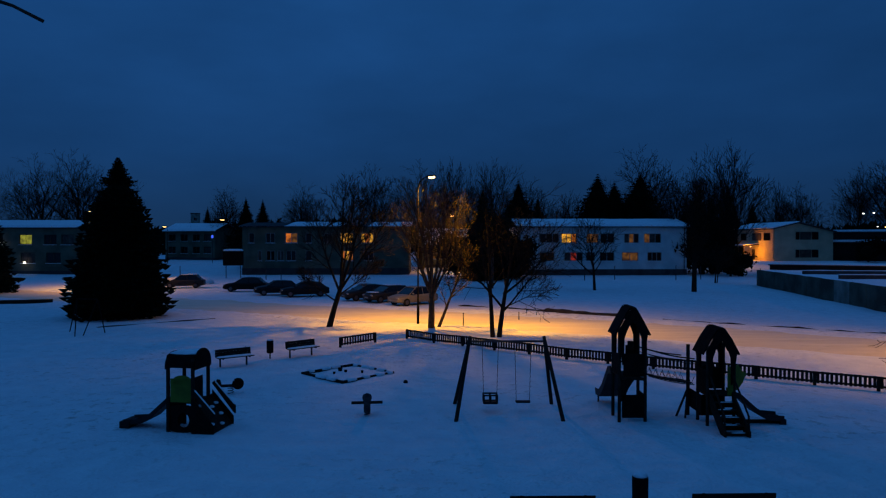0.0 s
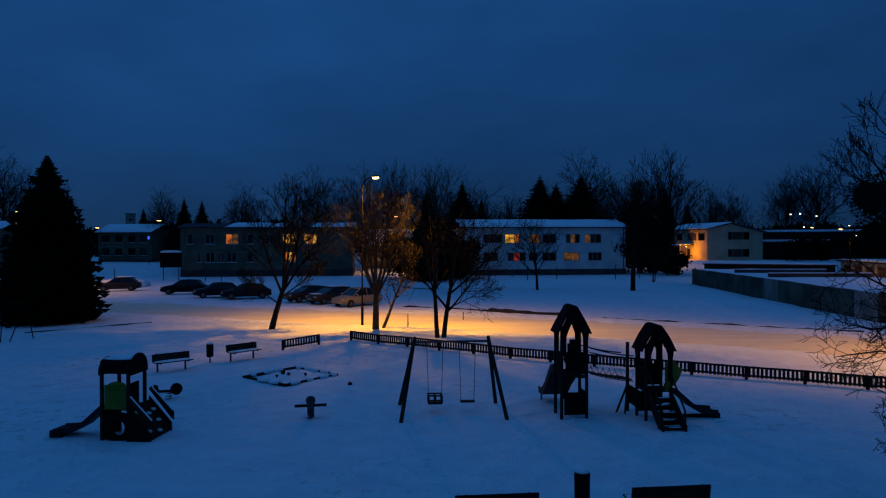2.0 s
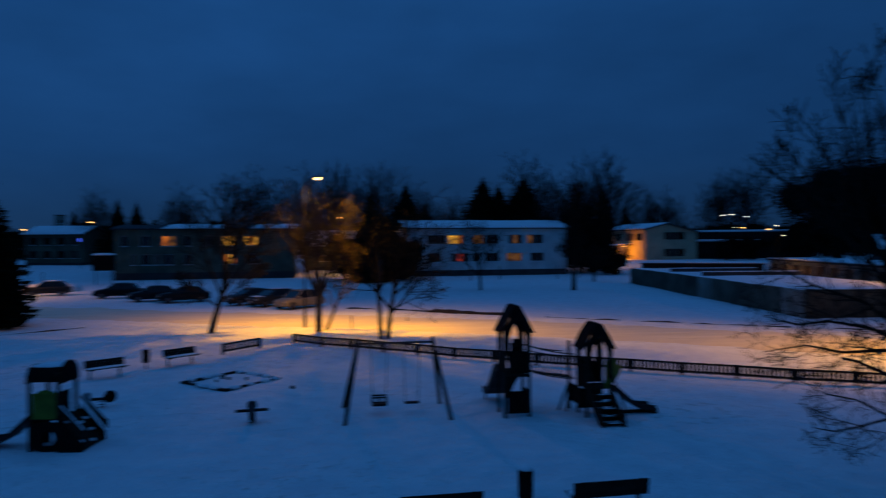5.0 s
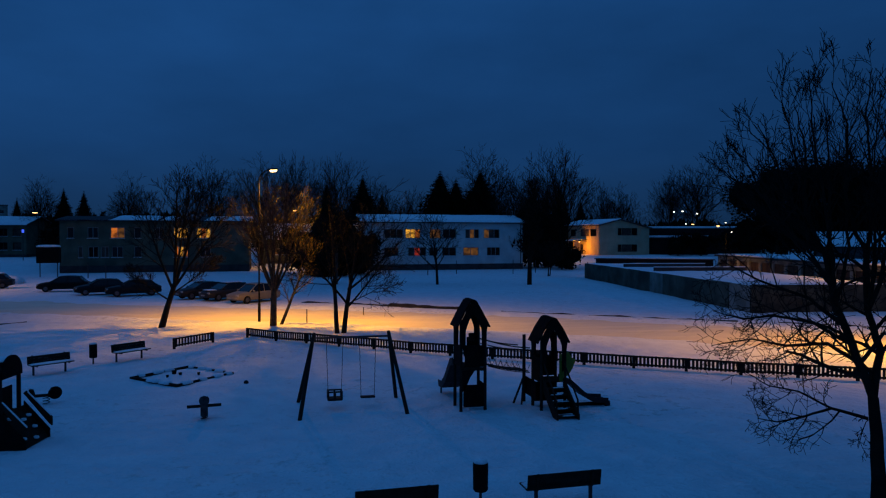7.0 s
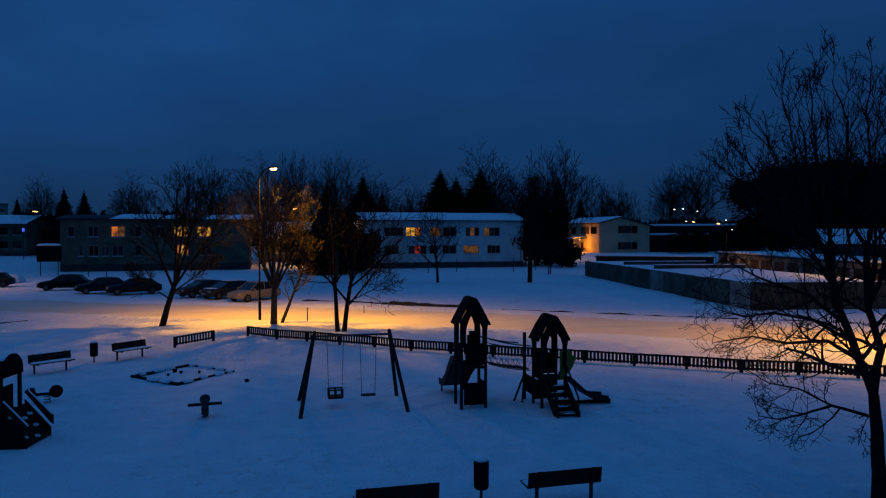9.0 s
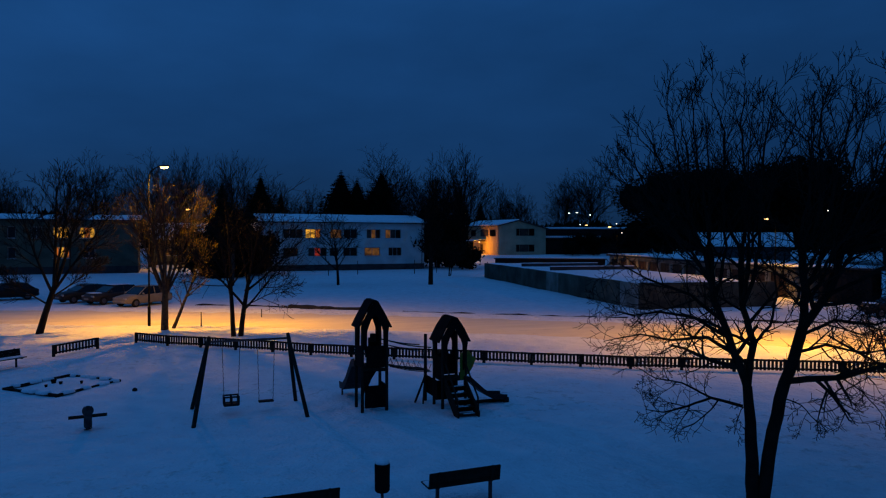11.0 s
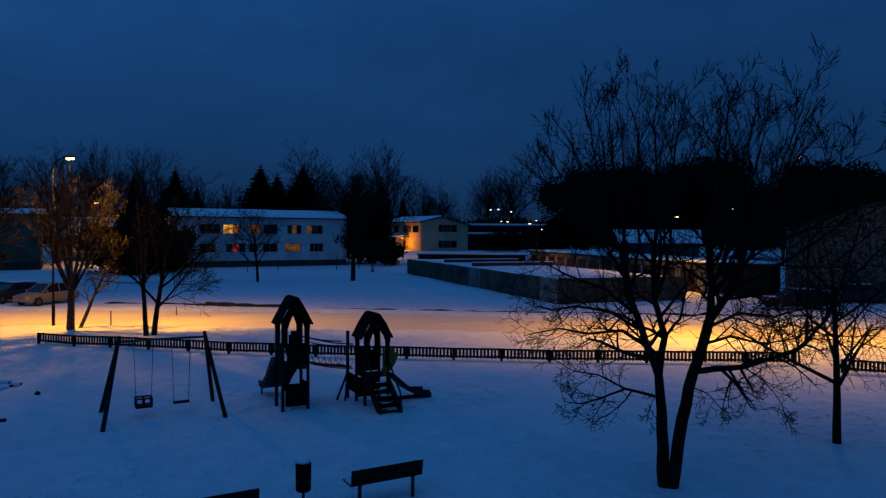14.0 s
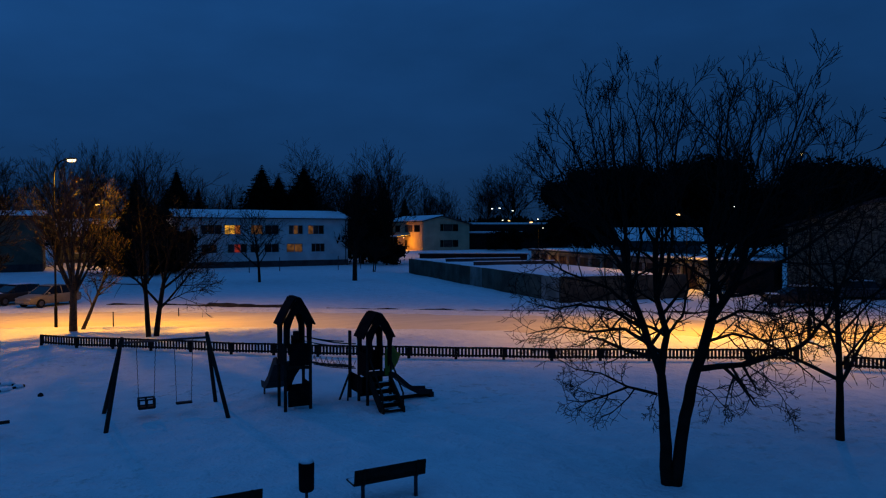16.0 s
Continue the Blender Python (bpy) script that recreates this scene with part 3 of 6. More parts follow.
# garages with a long concrete back wall
END_WALL = mat("stained_end_wall", (0.080, 0.068, 0.046), 0.92, (0.038, 0.033, 0.024), scale=0.9, bump=0.5, fine=8)
h = thing("garage_row", pose(30.9, 41.3, 0, 0, 0, 0), "long low row of flat-roofed garages with weathered concrete wall", "garage")
ang = math.degrees(math.atan2(80.0 - 41.3, 36.2 - 30.9))
gm = turn(0, 0, ang)
length, dep = 39.0, 11.0
k = 13
for i in range(k):
    x0, x1 = length * i / k, length * (i + 1) / k
    s = Shape().box(((x0 + x1) / 2, -0.12, 0.92 - 0.1), (x1 - x0 - 0.03, 0.24, 2.0 + 0.05 * math.sin(i * 2.1)), ch=0.02)
    s.v = [tuple(gm @ Vector(p)) for p in s.v]
    part("wall_panel", s, PALE_CONCRETE if i in (0, 5) else CONCRETE, h, "pale patched concrete panel" if i in (0, 5) else "")
s = Shape().box((length / 2, -dep / 2 - 0.2, 0.78), (length - 0.1, dep, 1.9), ch=0.03)
s.v = [tuple(gm @ Vector(p)) for p in s.v]
part("body", s, CONCRETE, h)
s = Shape().box((-0.12, -dep / 2, 0.86), (0.24, dep + 0.2, 2.06), ch=0.02)
s.v = [tuple(gm @ Vector(p)) for p in s.v]
part("end_wall", s, END_WALL, h, "stained end wall of the garages")
s = Shape()
for i in range(16):
    for j in range(8):
        x0, x1 = length * i / 16 + 0.1, length * (i + 1) / 16 + 0.1
        y0, y1 = -0.3 - (dep - 0.5) * j / 8, -0.3 - (dep - 0.5) * (j + 1) / 8
        s.add([(x, y, 1.80 + 0.07 * noise.noise((x * 0.5, y * 0.5, 5))) for x, y in ((x0, y0), (x0, y1), (x1, y1), (x1, y0))], [(0, 1, 2, 3)])
s.v = [tuple(gm @ Vector(p)) for p in s.v]
part("snow_cover", s, SNOW_CAP, h, "snow on the flat garage roof", True)
for i, x in enumerate((20.5, 29.0)):
    s = Shape().box((x, -dep * 0.55, 1.95), (0.30, dep * 0.84, 0.42), ch=0.03)
    s.v = [tuple(gm @ Vector(p)) for p in s.v]
    up = part("parapet", s, PLINTH, h, "raised dividing parapet")
    s = Shape().box((x, -dep * 0.55, 2.19), (0.34, dep * 0.84, 0.07), ch=0.02)
    s.v = [tuple(gm @ Vector(p)) for p in s.v]
    part("parapet_snow", s, SNOW_CAP, up)

# second row of garages with doors towards the lit yard
h = thing("garage_row", pose(57.7, 84.1, -0.12, 0, 0, -103.5), "row of brown-doored garages lit orange by a street lamp", "garage")
L2 = 42.0
w = Shape()
doors = [(0.5 + 3.15 * i, 0.5 + 3.15 * i + 2.55) for i in range(13)]
xs = [0.0] + [q for d in doors for q in d] + [L2]
for i in range(0, len(xs) - 1, 2):
    w.box(((xs[i] + xs[i + 1]) / 2, 0.15, 1.25), (xs[i + 1] - xs[i], 0.3, 2.5))
w.box((L2 / 2, 0.15, 2.42), (L2, 0.3, 0.42))
w.box((L2 / 2, 3.4, 1.25), (L2, 6.0, 2.7))
part("wall", w, PALE_CONCRETE, h)
for a, b in doors:
    dr = part("door", Shape().box(((a + b) / 2, 0.22, 1.12), (b - a - 0.04, 0.08, 2.2)), DOOR, h, "brown double garage door")
    part("seam", Shape().box(((a + b) / 2, 0.17, 1.12), (0.04, 0.03, 2.1), ch=0.004), RUBBER, dr)
    part("handle", Shape().box(((a + b) / 2 + 0.15, 0.15, 1.1), (0.05, 0.05, 0.2), ch=0.01), STEEL, dr)
rf = part("roof", Shape().box((L2 / 2, 3.2, 2.72), (L2 + 0.5, 7.2, 0.20)), ROOF, h)
part("snow_cover", Shape().box((L2 / 2, 3.3, 2.87), (L2 + 0.4, 7.0, 0.12), ch=0.04), SNOW_CAP, rf, "snow along the garage roof")

# a further low row beyond the first garages
h = thing("garage_row", pose(44.9, 95.2, -0.5, 0, 0, -29.4), "far low dark garage row with snow on its flat roof", "garage")
part("wall", Shape().box((8.15, 3.0, 1.1), (16.3, 6.0, 2.4)), CLADDING, h)
for k in range(5):
    part("door", Shape().box((1.7 + 3.2 * k, -0.02, 1.0), (2.5, 0.06, 2.0)), CLADDING, h, "dark garage door")
rf = part("roof", Shape().box((8.15, 3.0, 2.36), (16.7, 6.4, 0.14)), ROOF, h)
part("snow_cover", Shape().box((8.15, 3.05, 2.47), (16.6, 6.3, 0.10), ch=0.03), SNOW_CAP, rf, "snow along the flat roof")

# dark lean-to at the near end of the garages
h = thing("shed", pose(48.3, 41.4, 0, 0, 0, -65), "low dark shed with snow along its flat roof", "shed")
w = Shape().box((1.9, 1.5, 1.3), (3.8, 3.0, 2.7))
part("wall", w, CLADDING, h)
for k in range(9):
    part("board", Shape().box((0.25 + 0.41 * k, -0.02, 1.3), (0.36, 0.05, 2.5), None, 0.01), CLADDING, h)
rf = part("roof", Shape().box((1.9, 1.45, 2.72), (4.1, 3.4, 0.14)), ROOF, h)
part("snow_cover", Shape().box((1.9, 1.45, 2.83), (4.05, 3.3, 0.09), ch=0.03), SNOW_CAP, rf, "snow on the shed roof")

# hall with a snowy roof behind the yard
h = thing("hall", pose(76.0, 87.0, 0.3, 0, 0, -45), "low dark hall with a snow-covered pitched roof", "building")
facade(h, 13, 3.4, [(2, 4.2, 1.2, 2.4, GLASS, 1), (7, 9.2, 1.2, 2.4, GLASS, 1)], PLINTH, FRAME_D, 10)
gable_roof(h, 13, 10, 3.4, 1.9)

# stone-coloured house at the yard's end
h = thing("house", pose(50.5, 37.2, 0, 0, 0, -58), "dark brick house with windowless gable wall beside the yard", "house")
BRICK = mat("dark_brick", (0.125, 0.130, 0.100), 0.9, (0.030, 0.031, 0.025), scale=3.4, bump=0.6, fine=9)
w = Shape()
hp = [(0, 0), (13, 0), (13, 5.6), (6.5, 7.6), (0, 5.6)]
w.add([(x, 0, z) for x, z in hp] + [(x, 9, z) for x, z in hp], [(0, 1, 2, 3, 4), (1, 6, 7, 2), (6, 5, 9, 8, 7), (5, 0, 4, 9)])
part("wall", w, BRICK, h)
part("roof", Shape().loft([[(-0.5, y, 5.46), (6.5, y, 7.62), (13.5, y, 5.46), (13.5, y, 5.68), (6.5, y, 7.86), (-0.5, y, 5.68)] for y in (-0.4, 9.4)]), ROOF, h)

# flat-roofed halls far back
for x, y, l, d, hh, rz in ((81.5, 145.5, 22, 14, 5.6, -30), (76.5, 138.0, 13, 8, 3.5, -30)):
    h = thing("hall", pose(x, y, 1.2, 0, 0, rz), "distant flat-roofed dark hall with snow on its roof", "building", "far halls")
    part("wall", Shape().box((l / 2, d / 2, hh / 2), (l, d, hh)), CLADDING, h)
    rf = part("roof", Shape().box((l / 2, d / 2, hh + 0.1), (l + 0.5, d + 0.5, 0.2)), ROOF, h)
    part("snow_cover", Shape().box((l / 2, d / 2, hh + 0.42), (l + 0.4, d + 0.4, 0.44), ch=0.08), SNOW_CAP, rf)

# long low house behind the lit tree
h = thing("house", pose(-4.0, 124.0, 0.3), "distant low house with lit strip of windows", "house")
facade(h, 24, 4.2, [(2, 4.4, 1.6, 2.7, LIT_D, 1), (5.4, 7.8, 1.6, 2.7, LIT_O, 2), (9, 11, 1.6, 2.7, LIT_D, 1), (14, 16, 1.6, 2.7, GLASS, 1)], PLASTER_G, FRAME, 9)
gable_roof(h, 24, 9, 4.2, 2.6)


# ---- street lamps ----
def street_lamp(x, y, top, head_dx, head_dy, power, lens, label, big=1.0, along=-33.0, lobe_power=0.0, tilt=14.0, skew=0.0):
    z0 = ground_z(x, y)
    s = thing("street_lamp", pose(x, y, z0), label, "street lamp", "street lamps")
    tz = top - z0
    dx, dy = head_dx, head_dy
    pole = Shape().path([(0, 0, -0.1), (0, 0, 1.1), (0, 0, 1.15), (0, 0, tz - 0.7)], [0.085, 0.085, 0.055, 0.034], 10)
    part("pole", pole, POLE, s)
    part("arm", Shape().path([(0, 0, tz - 0.72), (dx * 0.12, dy * 0.12, tz - 0.25), (dx * 0.45, dy * 0.45, tz + 0.02), (dx * 0.8, dy * 0.8, tz + 0.10)], [0.042, 0.038, 0.034, 0.03], 8), POLE, s)
    yaw = math.degrees(math.atan2(dy, dx))
    m = Matrix.Translation((dx, dy, tz + 0.08)) @ turn(0, -4, yaw)
    hd = Shape()
    hd.loft([[m @ Vector((q, wv * math.cos(a) * 0.5, 0.05 + 0.09 * max(0, math.sin(a)) * (wv / 0.3) - 0.02 * (math.sin(a) < 0))) for a in [2 * math.pi * k / 12 for k in range(12)]]
             for q, wv in ((-0.36 * big, 0.10), (-0.22 * big, 0.24 * big), (0.1 * big, 0.32 * big), (0.34 * big, 0.24 * big), (0.40 * big, 0.08))])
    part("head", hd, POLE, s, "dark lamp head")
    le = Shape()
    le.loft([[m @ Vector((0.06 + 0.26 * big * math.cos(a) * c, 0.12 * big * math.sin(a) * c, z)) for a in [2 * math.pi * k / 12 for k in range(12)]]
             for c, z in ((1.0, 0.02), (0.95, -0.05), (0.6, -0.10), (0.1, -0.115))])
    part("lens", le, lens, s, "glowing sodium lens" if lens is not LENS_WHITE else "glowing white lens", True)
    if power:
        ld = bpy.data.lights.new("sodium_light", "SPOT")
        ld.energy, ld.color, ld.spot_size, ld.spot_blend, ld.shadow_soft_size = power, SODIUM, radians(150), 1.0, 0.14
        if lobe_power:
            # the head throws two broad lobes up and down the road
            for side in (-1, 1):
                lb = bpy.data.lights.new("road_lobe", "SPOT")
                lb.energy, lb.color, lb.spot_size, lb.spot_blend, lb.shadow_soft_size = lobe_power * (1 - skew * side), SODIUM, radians(76), 1.0, 0.14
                lobe = new("road_lobe", lb)
                lobe.parent = s
                lobe.matrix_basis = Matrix.Translation((dx, dy, tz - 0.20)) @ turn(0, 0, along) @ turn(tilt * 0.5, 0, 0) @ turn(0, 47 * side, 0)
        lo = new("sodium_light", ld)
        lo.parent = s
        lo.matrix_basis = Matrix.Translation((dx, dy, tz - 0.20)) @ turn(0, 0, along) @ turn(tilt, -6, 0) @ Matrix.Diagonal((1.5, 1.0, 1.0, 1))
    return s


street_lamp(-1.56, 43.35, 9.08, 0.80, -0.10, 7000.0, LENS, "tall steel street lamp, lit sodium orange, between the trees", 0.85, -33.0, 4000.0, 0.0, 0.55)
street_lamp(30.4, 21.2, 8.95, 0.8, 1.05, 6200.0, LENS_FAR, "tall steel street lamp, lit sodium orange, beside the road", 0.45, -36.0, 7600.0, 2.0, -0.2)
street_lamp(-38.0, 74.6, 8.2, 0.3, -0.6, 3600, LENS_FAR, "street lamp, lit orange, half hidden by the spruce")
street_lamp(0.9, 112.5, 9.1, 0.5, -0.5, 2600.0, LENS_FAR, "street lamp, lit orange, behind the apartment blocks", 1.3)
street_lamp(49.4, 118.0, 9.4, 0.4, 0.8, 900, LENS_FAR, "street lamp, lit orange, by the cream house")
wl_ = thing("wall_lamp", pose(63.9, 140.6, 1.2), "small sodium wall lamp beside the porch", "wall lamp")
part("bracket", Shape().box((-0.6, 0, 2.9), (1.9, 0.08, 0.08)), STEEL, wl_)
part("lens", Shape().path([(-1.5, 0, 2.65), (-1.5, 0, 2.85)], [0.10, 0.14], 10), LENS_FAR, wl_, "glowing orange lens")
ld = bpy.data.lights.new("porch_light", "POINT")
ld.energy, ld.color, ld.shadow_soft_size = 520.0, (1.0, 0.34, 0.0), 0.2
lo = new("porch_light", ld)
lo.parent = wl_
lo.matrix_basis = Matrix.Translation((-1.9, -0.8, 2.1))
street_lamp(47.6, 45.05, 6.68, -0.9, 0.2, 2400, LENS_FAR, "street lamp, lit orange, in the garage yard", 1.1, 77.0)
street_lamp(53.0, 75.6, 6.40, -0.95, 0.2, 1800, LENS_FAR, "street lamp, lit orange, at the far end of the garage yard", 0.8, 77.0)
street_lamp(76.8, 64.3, 8.5, -0.6, -0.3, 0, LENS_WHITE, "distant street lamp, lit white", 0.7)
for x, y, z, lens, b in ((-42.0, 133.6, 9.1, LENS_FAR, 1.7), (-51.7, 130.1, 7.7, LENS_FAR, 1.3), (96.1, 158.1, 11.26, LENS_WHITE, 1.5), (97.8, 157.0, 11.38, LENS_WHITE, 1.6), (100.7, 155.2, 10.78, LENS_WHITE, 1.4),
                         (99.9, 155.7, 8.10, LENS_FAR, 2.4), (98.5, 156.6, 8.25, LENS_WHITE, 1.1), (106.2, 151.5, 8.48, LENS_WHITE, 1.2), (95.2, 115.9, 9.1, LENS_WHITE, 0.7),
                         (91.2, 128.0, 6.0, LENS_WHITE, 0.8)):
    street_lamp(x, y, z, -0.4, -0.3, 0, lens, "distant street lamp, lit", b)
s = thing("sign", pose(-43.6, 131.0, ground_z(-43.6, 131.0)), "small blue illuminated sign on a post", "sign")
part("post", Shape().rod((0, 0, 0), (0, 0, 5.2), 0.06), STEEL, s)
part("sign_box", Shape().box((0, 0, 5.0), (0.3, 0.2, 0.55)), LENS_BLUE, s, "blue glowing panel")

# white wall lamps on the block behind the spruces
for x, z in ((16.6, 4.9), (20.3, 1.9)):
    wl_ = thing("wall_lamp", pose(-83.0 + x, 103.9, z), "small white wall lamp, lit, on the brown building", "wall lamp", "wall lamps")
    part("bracket", Shape().box((0, 0.02, 0), (0.10, 0.16, 0.10)), STEEL, wl_)
    part("lens", Shape().path([(0, -0.12, -0.10), (0, -0.12, 0.12)], [0.17, 0.14], 10), LENS_WHITE, wl_, "glowing white globe")

# far tower block on the skyline
h = thing("tower_block", pose(-102.6, 282.0, 1.2, 0, 0, 20), "pale far tower block on the skyline", "building")
facade(h, 3.6, 15.0, [(1.2, 2.4, z, z + 1.3, GLASS, 1) for z in (3.0, 6.0, 9.0, 12.0)], PALE_CONCRETE, FRAME, 4.0)
part("roof", Shape().box((1.8, 2.0, 15.1), (3.9, 4.3, 0.3)), ROOF, h)


# ---- playground ----
def snow_lump(shape, c, sx, sy, h):
    n = 10
    rings = []
    for q, z in ((1.0, 0), (0.97, 0.45), (0.82, 0.85), (0.45, 1.0)):
        rings.append([(c[0] + sx / 2 * q * max(-1, min(1, 1.25 * math.cos(2 * math.pi * k / n))), c[1] + sy / 2 * q * max(-1, min(1, 1.25 * math.sin(2 * math.pi * k / n))), c[2] + h * z) for k in range(n)])
    return shape.loft(rings)


def tower(m, deck, eave, apex, label, half=0.37):
    s = thing("play_tower", m, label, "play tower", "play towers")
    for sx in (-1, 1):
        for sy in (-1, 1):
            part("post", Shape().path([(sx * half, sy * half, -0.05), (sx * half, sy * half, eave + 0.22)], [0.05, 0.047], 8), POST, s)
    for k in range(6):
        part("deck_board", Shape().box((0, -half + 0.06 + k * (2 * half - 0.12) / 5, deck), (2 * half + 0.06, 0.125, 0.04)), WOOD, s)
    w = 0.49
    prof = [(-w, eave - 0.02), (-0.27, eave + 0.40), (-0.06, apex - 0.04), (0.06, apex - 0.04), (0.27, eave + 0.40), (w, eave - 0.02)]
    for sg, quad in ((-1, (0, 1)), (-1, (1, 2)), (1, (3, 4)), (1, (4, 5)), (0, (2, 3))):
        a, b = prof[quad[0]], prof[quad[1]]
        nx, nz = -(b[1] - a[1]), b[0] - a[0]
        l = math.hypot(nx, nz)
        nx, nz = nx / l * 0.045, nz / l * 0.045
        part("roof_board", Shape().prism([a, b, (b[0] + nx, b[1] + nz), (a[0] + nx, a[1] + nz)], 0.80), PANEL, s)
    for y in (-half - 0.065, half + 0.065):
        inner, spring, crown = 0.245, eave - 0.10, eave + 0.38
        n = 12
        arch = [(-inner * math.cos(math.pi * k / n), spring + (crown - spring) * (1 - abs(math.cos(math.pi * k / n)) ** 1.7)) for k in range(n + 1)]
        sh = Shape()
        outer = []
        for x, z in arch:
            k = (x + inner) / (2 * inner)
            xo = -0.43 + 0.86 * k
            ax = abs(xo)
            zo = apex - 0.035 if ax < 0.06 else (apex - 0.035 - (apex - eave - 0.435) * (ax - 0.06) / 0.21 if ax < 0.27 else eave + 0.40 - 0.42 * (ax - 0.27) / 0.22)
            outer.append((xo, zo))
        legs = [(inner + 0.012, spring - 0.75)], [(inner + 0.055, spring - 0.75)]
        ins = [(-legs[0][0][0], legs[0][0][1])] + arch + legs[0]
        outs = [(-legs[1][0][0], legs[1][0][1])] + outer + legs[1]
        plate(sh, ins, outs, 0.03, Matrix.Translation((0, y, 0)), False)
        part("gable_board", sh, PANEL, s, "arched gable board")
    return s, half


t1, hf = tower(pose(5.41, 20.13, ground_z(5.45, 20.1)), 1.30, 2.48, 3.28, "tall dark wooden play tower with steep roof, slide and bridge", 0.37)
part("front_panel", Shape().box((0.05, -hf - 0.02, 1.63), (0.62, 0.03, 0.62)), PANEL, t1)
part("back_panel", Shape().box((0.18, hf + 0.02, 1.72), (0.36, 0.03, 0.72)), PANEL, t1)
part("lower_panel", Shape().box((0.03, -hf - 0.02, 0.44), (0.66, 0.03, 0.66)), PANEL, t1)
part("side_panel", Shape().box((-hf - 0.02, -0.05, 1.62), (0.03, 0.60, 0.60)), PANEL, t1)
part("side_panel", Shape().box((hf + 0.02, 0.0, 0.50), (0.03, 0.62, 0.50)), PANEL, t1)
part("beam", Shape().box((0.02, -hf - 0.01, 1.24), (0.76, 0.05, 0.10), turn(0, 3)), WOOD, t1)
part("brace", Shape().prism([(-0.34, 1.20), (0.05, 1.20), (-0.10, 0.98), (-0.24, 0.66), (-0.34, 0.56)], 0.03, Matrix.Translation((0, -hf - 0.02, 0))), PANEL, t1)
sl = Shape()
prof = [(0.42, 1.28), (0.75, 1.20), (1.5, 0.52), (1.95, 0.24), (2.45, 0.20)]
sl.loft([[(-0.42, y, z + 0.18), (-0.38, y, z), (0.10, y, z), (0.14, y, z + 0.18), (0.17, y, z + 0.18), (0.15, y, z - 0.04), (-0.43, y, z - 0.04), (-0.45, y, z + 0.18)] for y, z in prof])
chute = part("slide", sl, CHUTE, t1, "steel slide with raised sides")
part("slide_leg", Shape().rod((-0.38, 2.25, 0.2), (-0.38, 2.25, -0.05), 0.03), STEEL, chute)
part("slide_leg", Shape().rod((0.10, 2.25, 0.2), (0.10, 2.25, -0.05), 0.03), STEEL, chute)
part("play_drum", Shape().path([(0.10, 0.20, 1.98), (0.10, 0.20, 2.22)], [0.09, 0.09], 10), WOOD, t1, "small wooden drum on the rail")

t2, hf = tower(pose(7.75, 19.66, ground_z(7.75, 19.7)), 0.86, 2.02, 2.76, "dark wooden play tower with stairs, slide and a lime panel", 0.37)
part("lone_post", Shape().rod((-0.45, 0.95, -0.05), (-0.45, 0.95, 2.10), 0.055), POST, t2)
part("side_panel", Shape().box((-hf - 0.02, 0.0, 1.22), (0.03, 0.66, 0.68)), PANEL, t2)
part("back_panel", Shape().prism([(-0.33, 0.90), (0.33, 0.90), (0.33, 1.45), (0.12, 1.55), (-0.05, 1.72), (-0.12, 1.60), (-0.33, 1.50)], 0.03, Matrix.Translation((0, hf + 0.03, 0))), PANEL, t2)
part("lower_panel", Shape().box((-hf - 0.02, 0.48, 0.52), (0.03, 0.92, 0.55)), PANEL, t2)
part("lower_panel", Shape().box((0.02, hf + 0.02, 0.42), (0.68, 0.03, 0.60)), PANEL, t2)
part("lime_panel", Shape().prism([(0.0, 0.86), (0.34, 0.90), (0.52, 1.10), (0.66, 1.36), (0.50, 1.44), (0.36, 1.62), (0.0, 1.58)], 0.035, Matrix.Translation((hf + 0.02, 0.10, 0)) @ turn(0, 0, 20)), GREEN, t2, "lime green shaped side board")
part("lime_panel", Shape().box((0.26, -hf - 0.02, 1.18), (0.16, 0.03, 0.62)), GREEN, t2, "narrow lime green board")
st = part("stairs", Shape().prism([(-0.40, 0.98), (-0.40, 0.62), (-1.30, -0.05), (-1.52, -0.05), (-1.52, 0.16)], 0.05, Matrix.Translation((-0.32, 0, 0)) @ turn(0, 0, 90)), WOOD, t2, "open wooden stairs")
part("stringer", Shape().prism([(-0.40, 0.98), (-0.40, 0.62), (-1.30, -0.05), (-1.52, -0.05), (-1.52, 0.16)], 0.05, Matrix.Translation((0.32, 0, 0)) @ turn(0, 0, 90)), WOOD, st)
for k in range(5):
    y, z = -0.52 - 0.21 * k, 0.70 - 0.155 * k
    part("tread", Shape().box((0, y, z), (0.60, 0.17, 0.04)), WOOD, st)
    part("tread_snow", snow_lump(Shape(), (0.06 * (-1) ** k, y - 0.04, z + 0.02), 0.36, 0.06, 0.015), SNOW_CAP, st)
    part("riser", Shape().box((0, y + 0.07, z - 0.08), (0.60, 0.025, 0.14)), PANEL, st)
for sx in (-0.32, 0.32):
    part("hand_rail", Shape().path([(sx, -0.38, 1.45), (sx, -0.85, 1.05), (sx, -1.42, 0.55), (sx, -1.46, 0.0)], [0.028] * 4, 7), WOOD, st)
sl = Shape()
prof = [(0.40, 0.86), (0.60, 0.78), (1.05, 0.38), (1.36, 0.20), (1.82, 0.16)]
sl.loft([[(x, -0.27, z + 0.11), (x, -0.24, z), (x, 0.20, z), (x, 0.23, z + 0.11), (x, 0.26, z + 0.11), (x, 0.24, z - 0.05), (x, -0.28, z - 0.05), (x, -0.30, z + 0.11)] for x, z in prof])
chute = part("slide", sl, CHUTE, t2, "short steel slide with raised sides")
part("slide_end", Shape().box((1.80, -0.02, 0.10), (0.16, 0.56, 0.16)), RUBBER, chute)
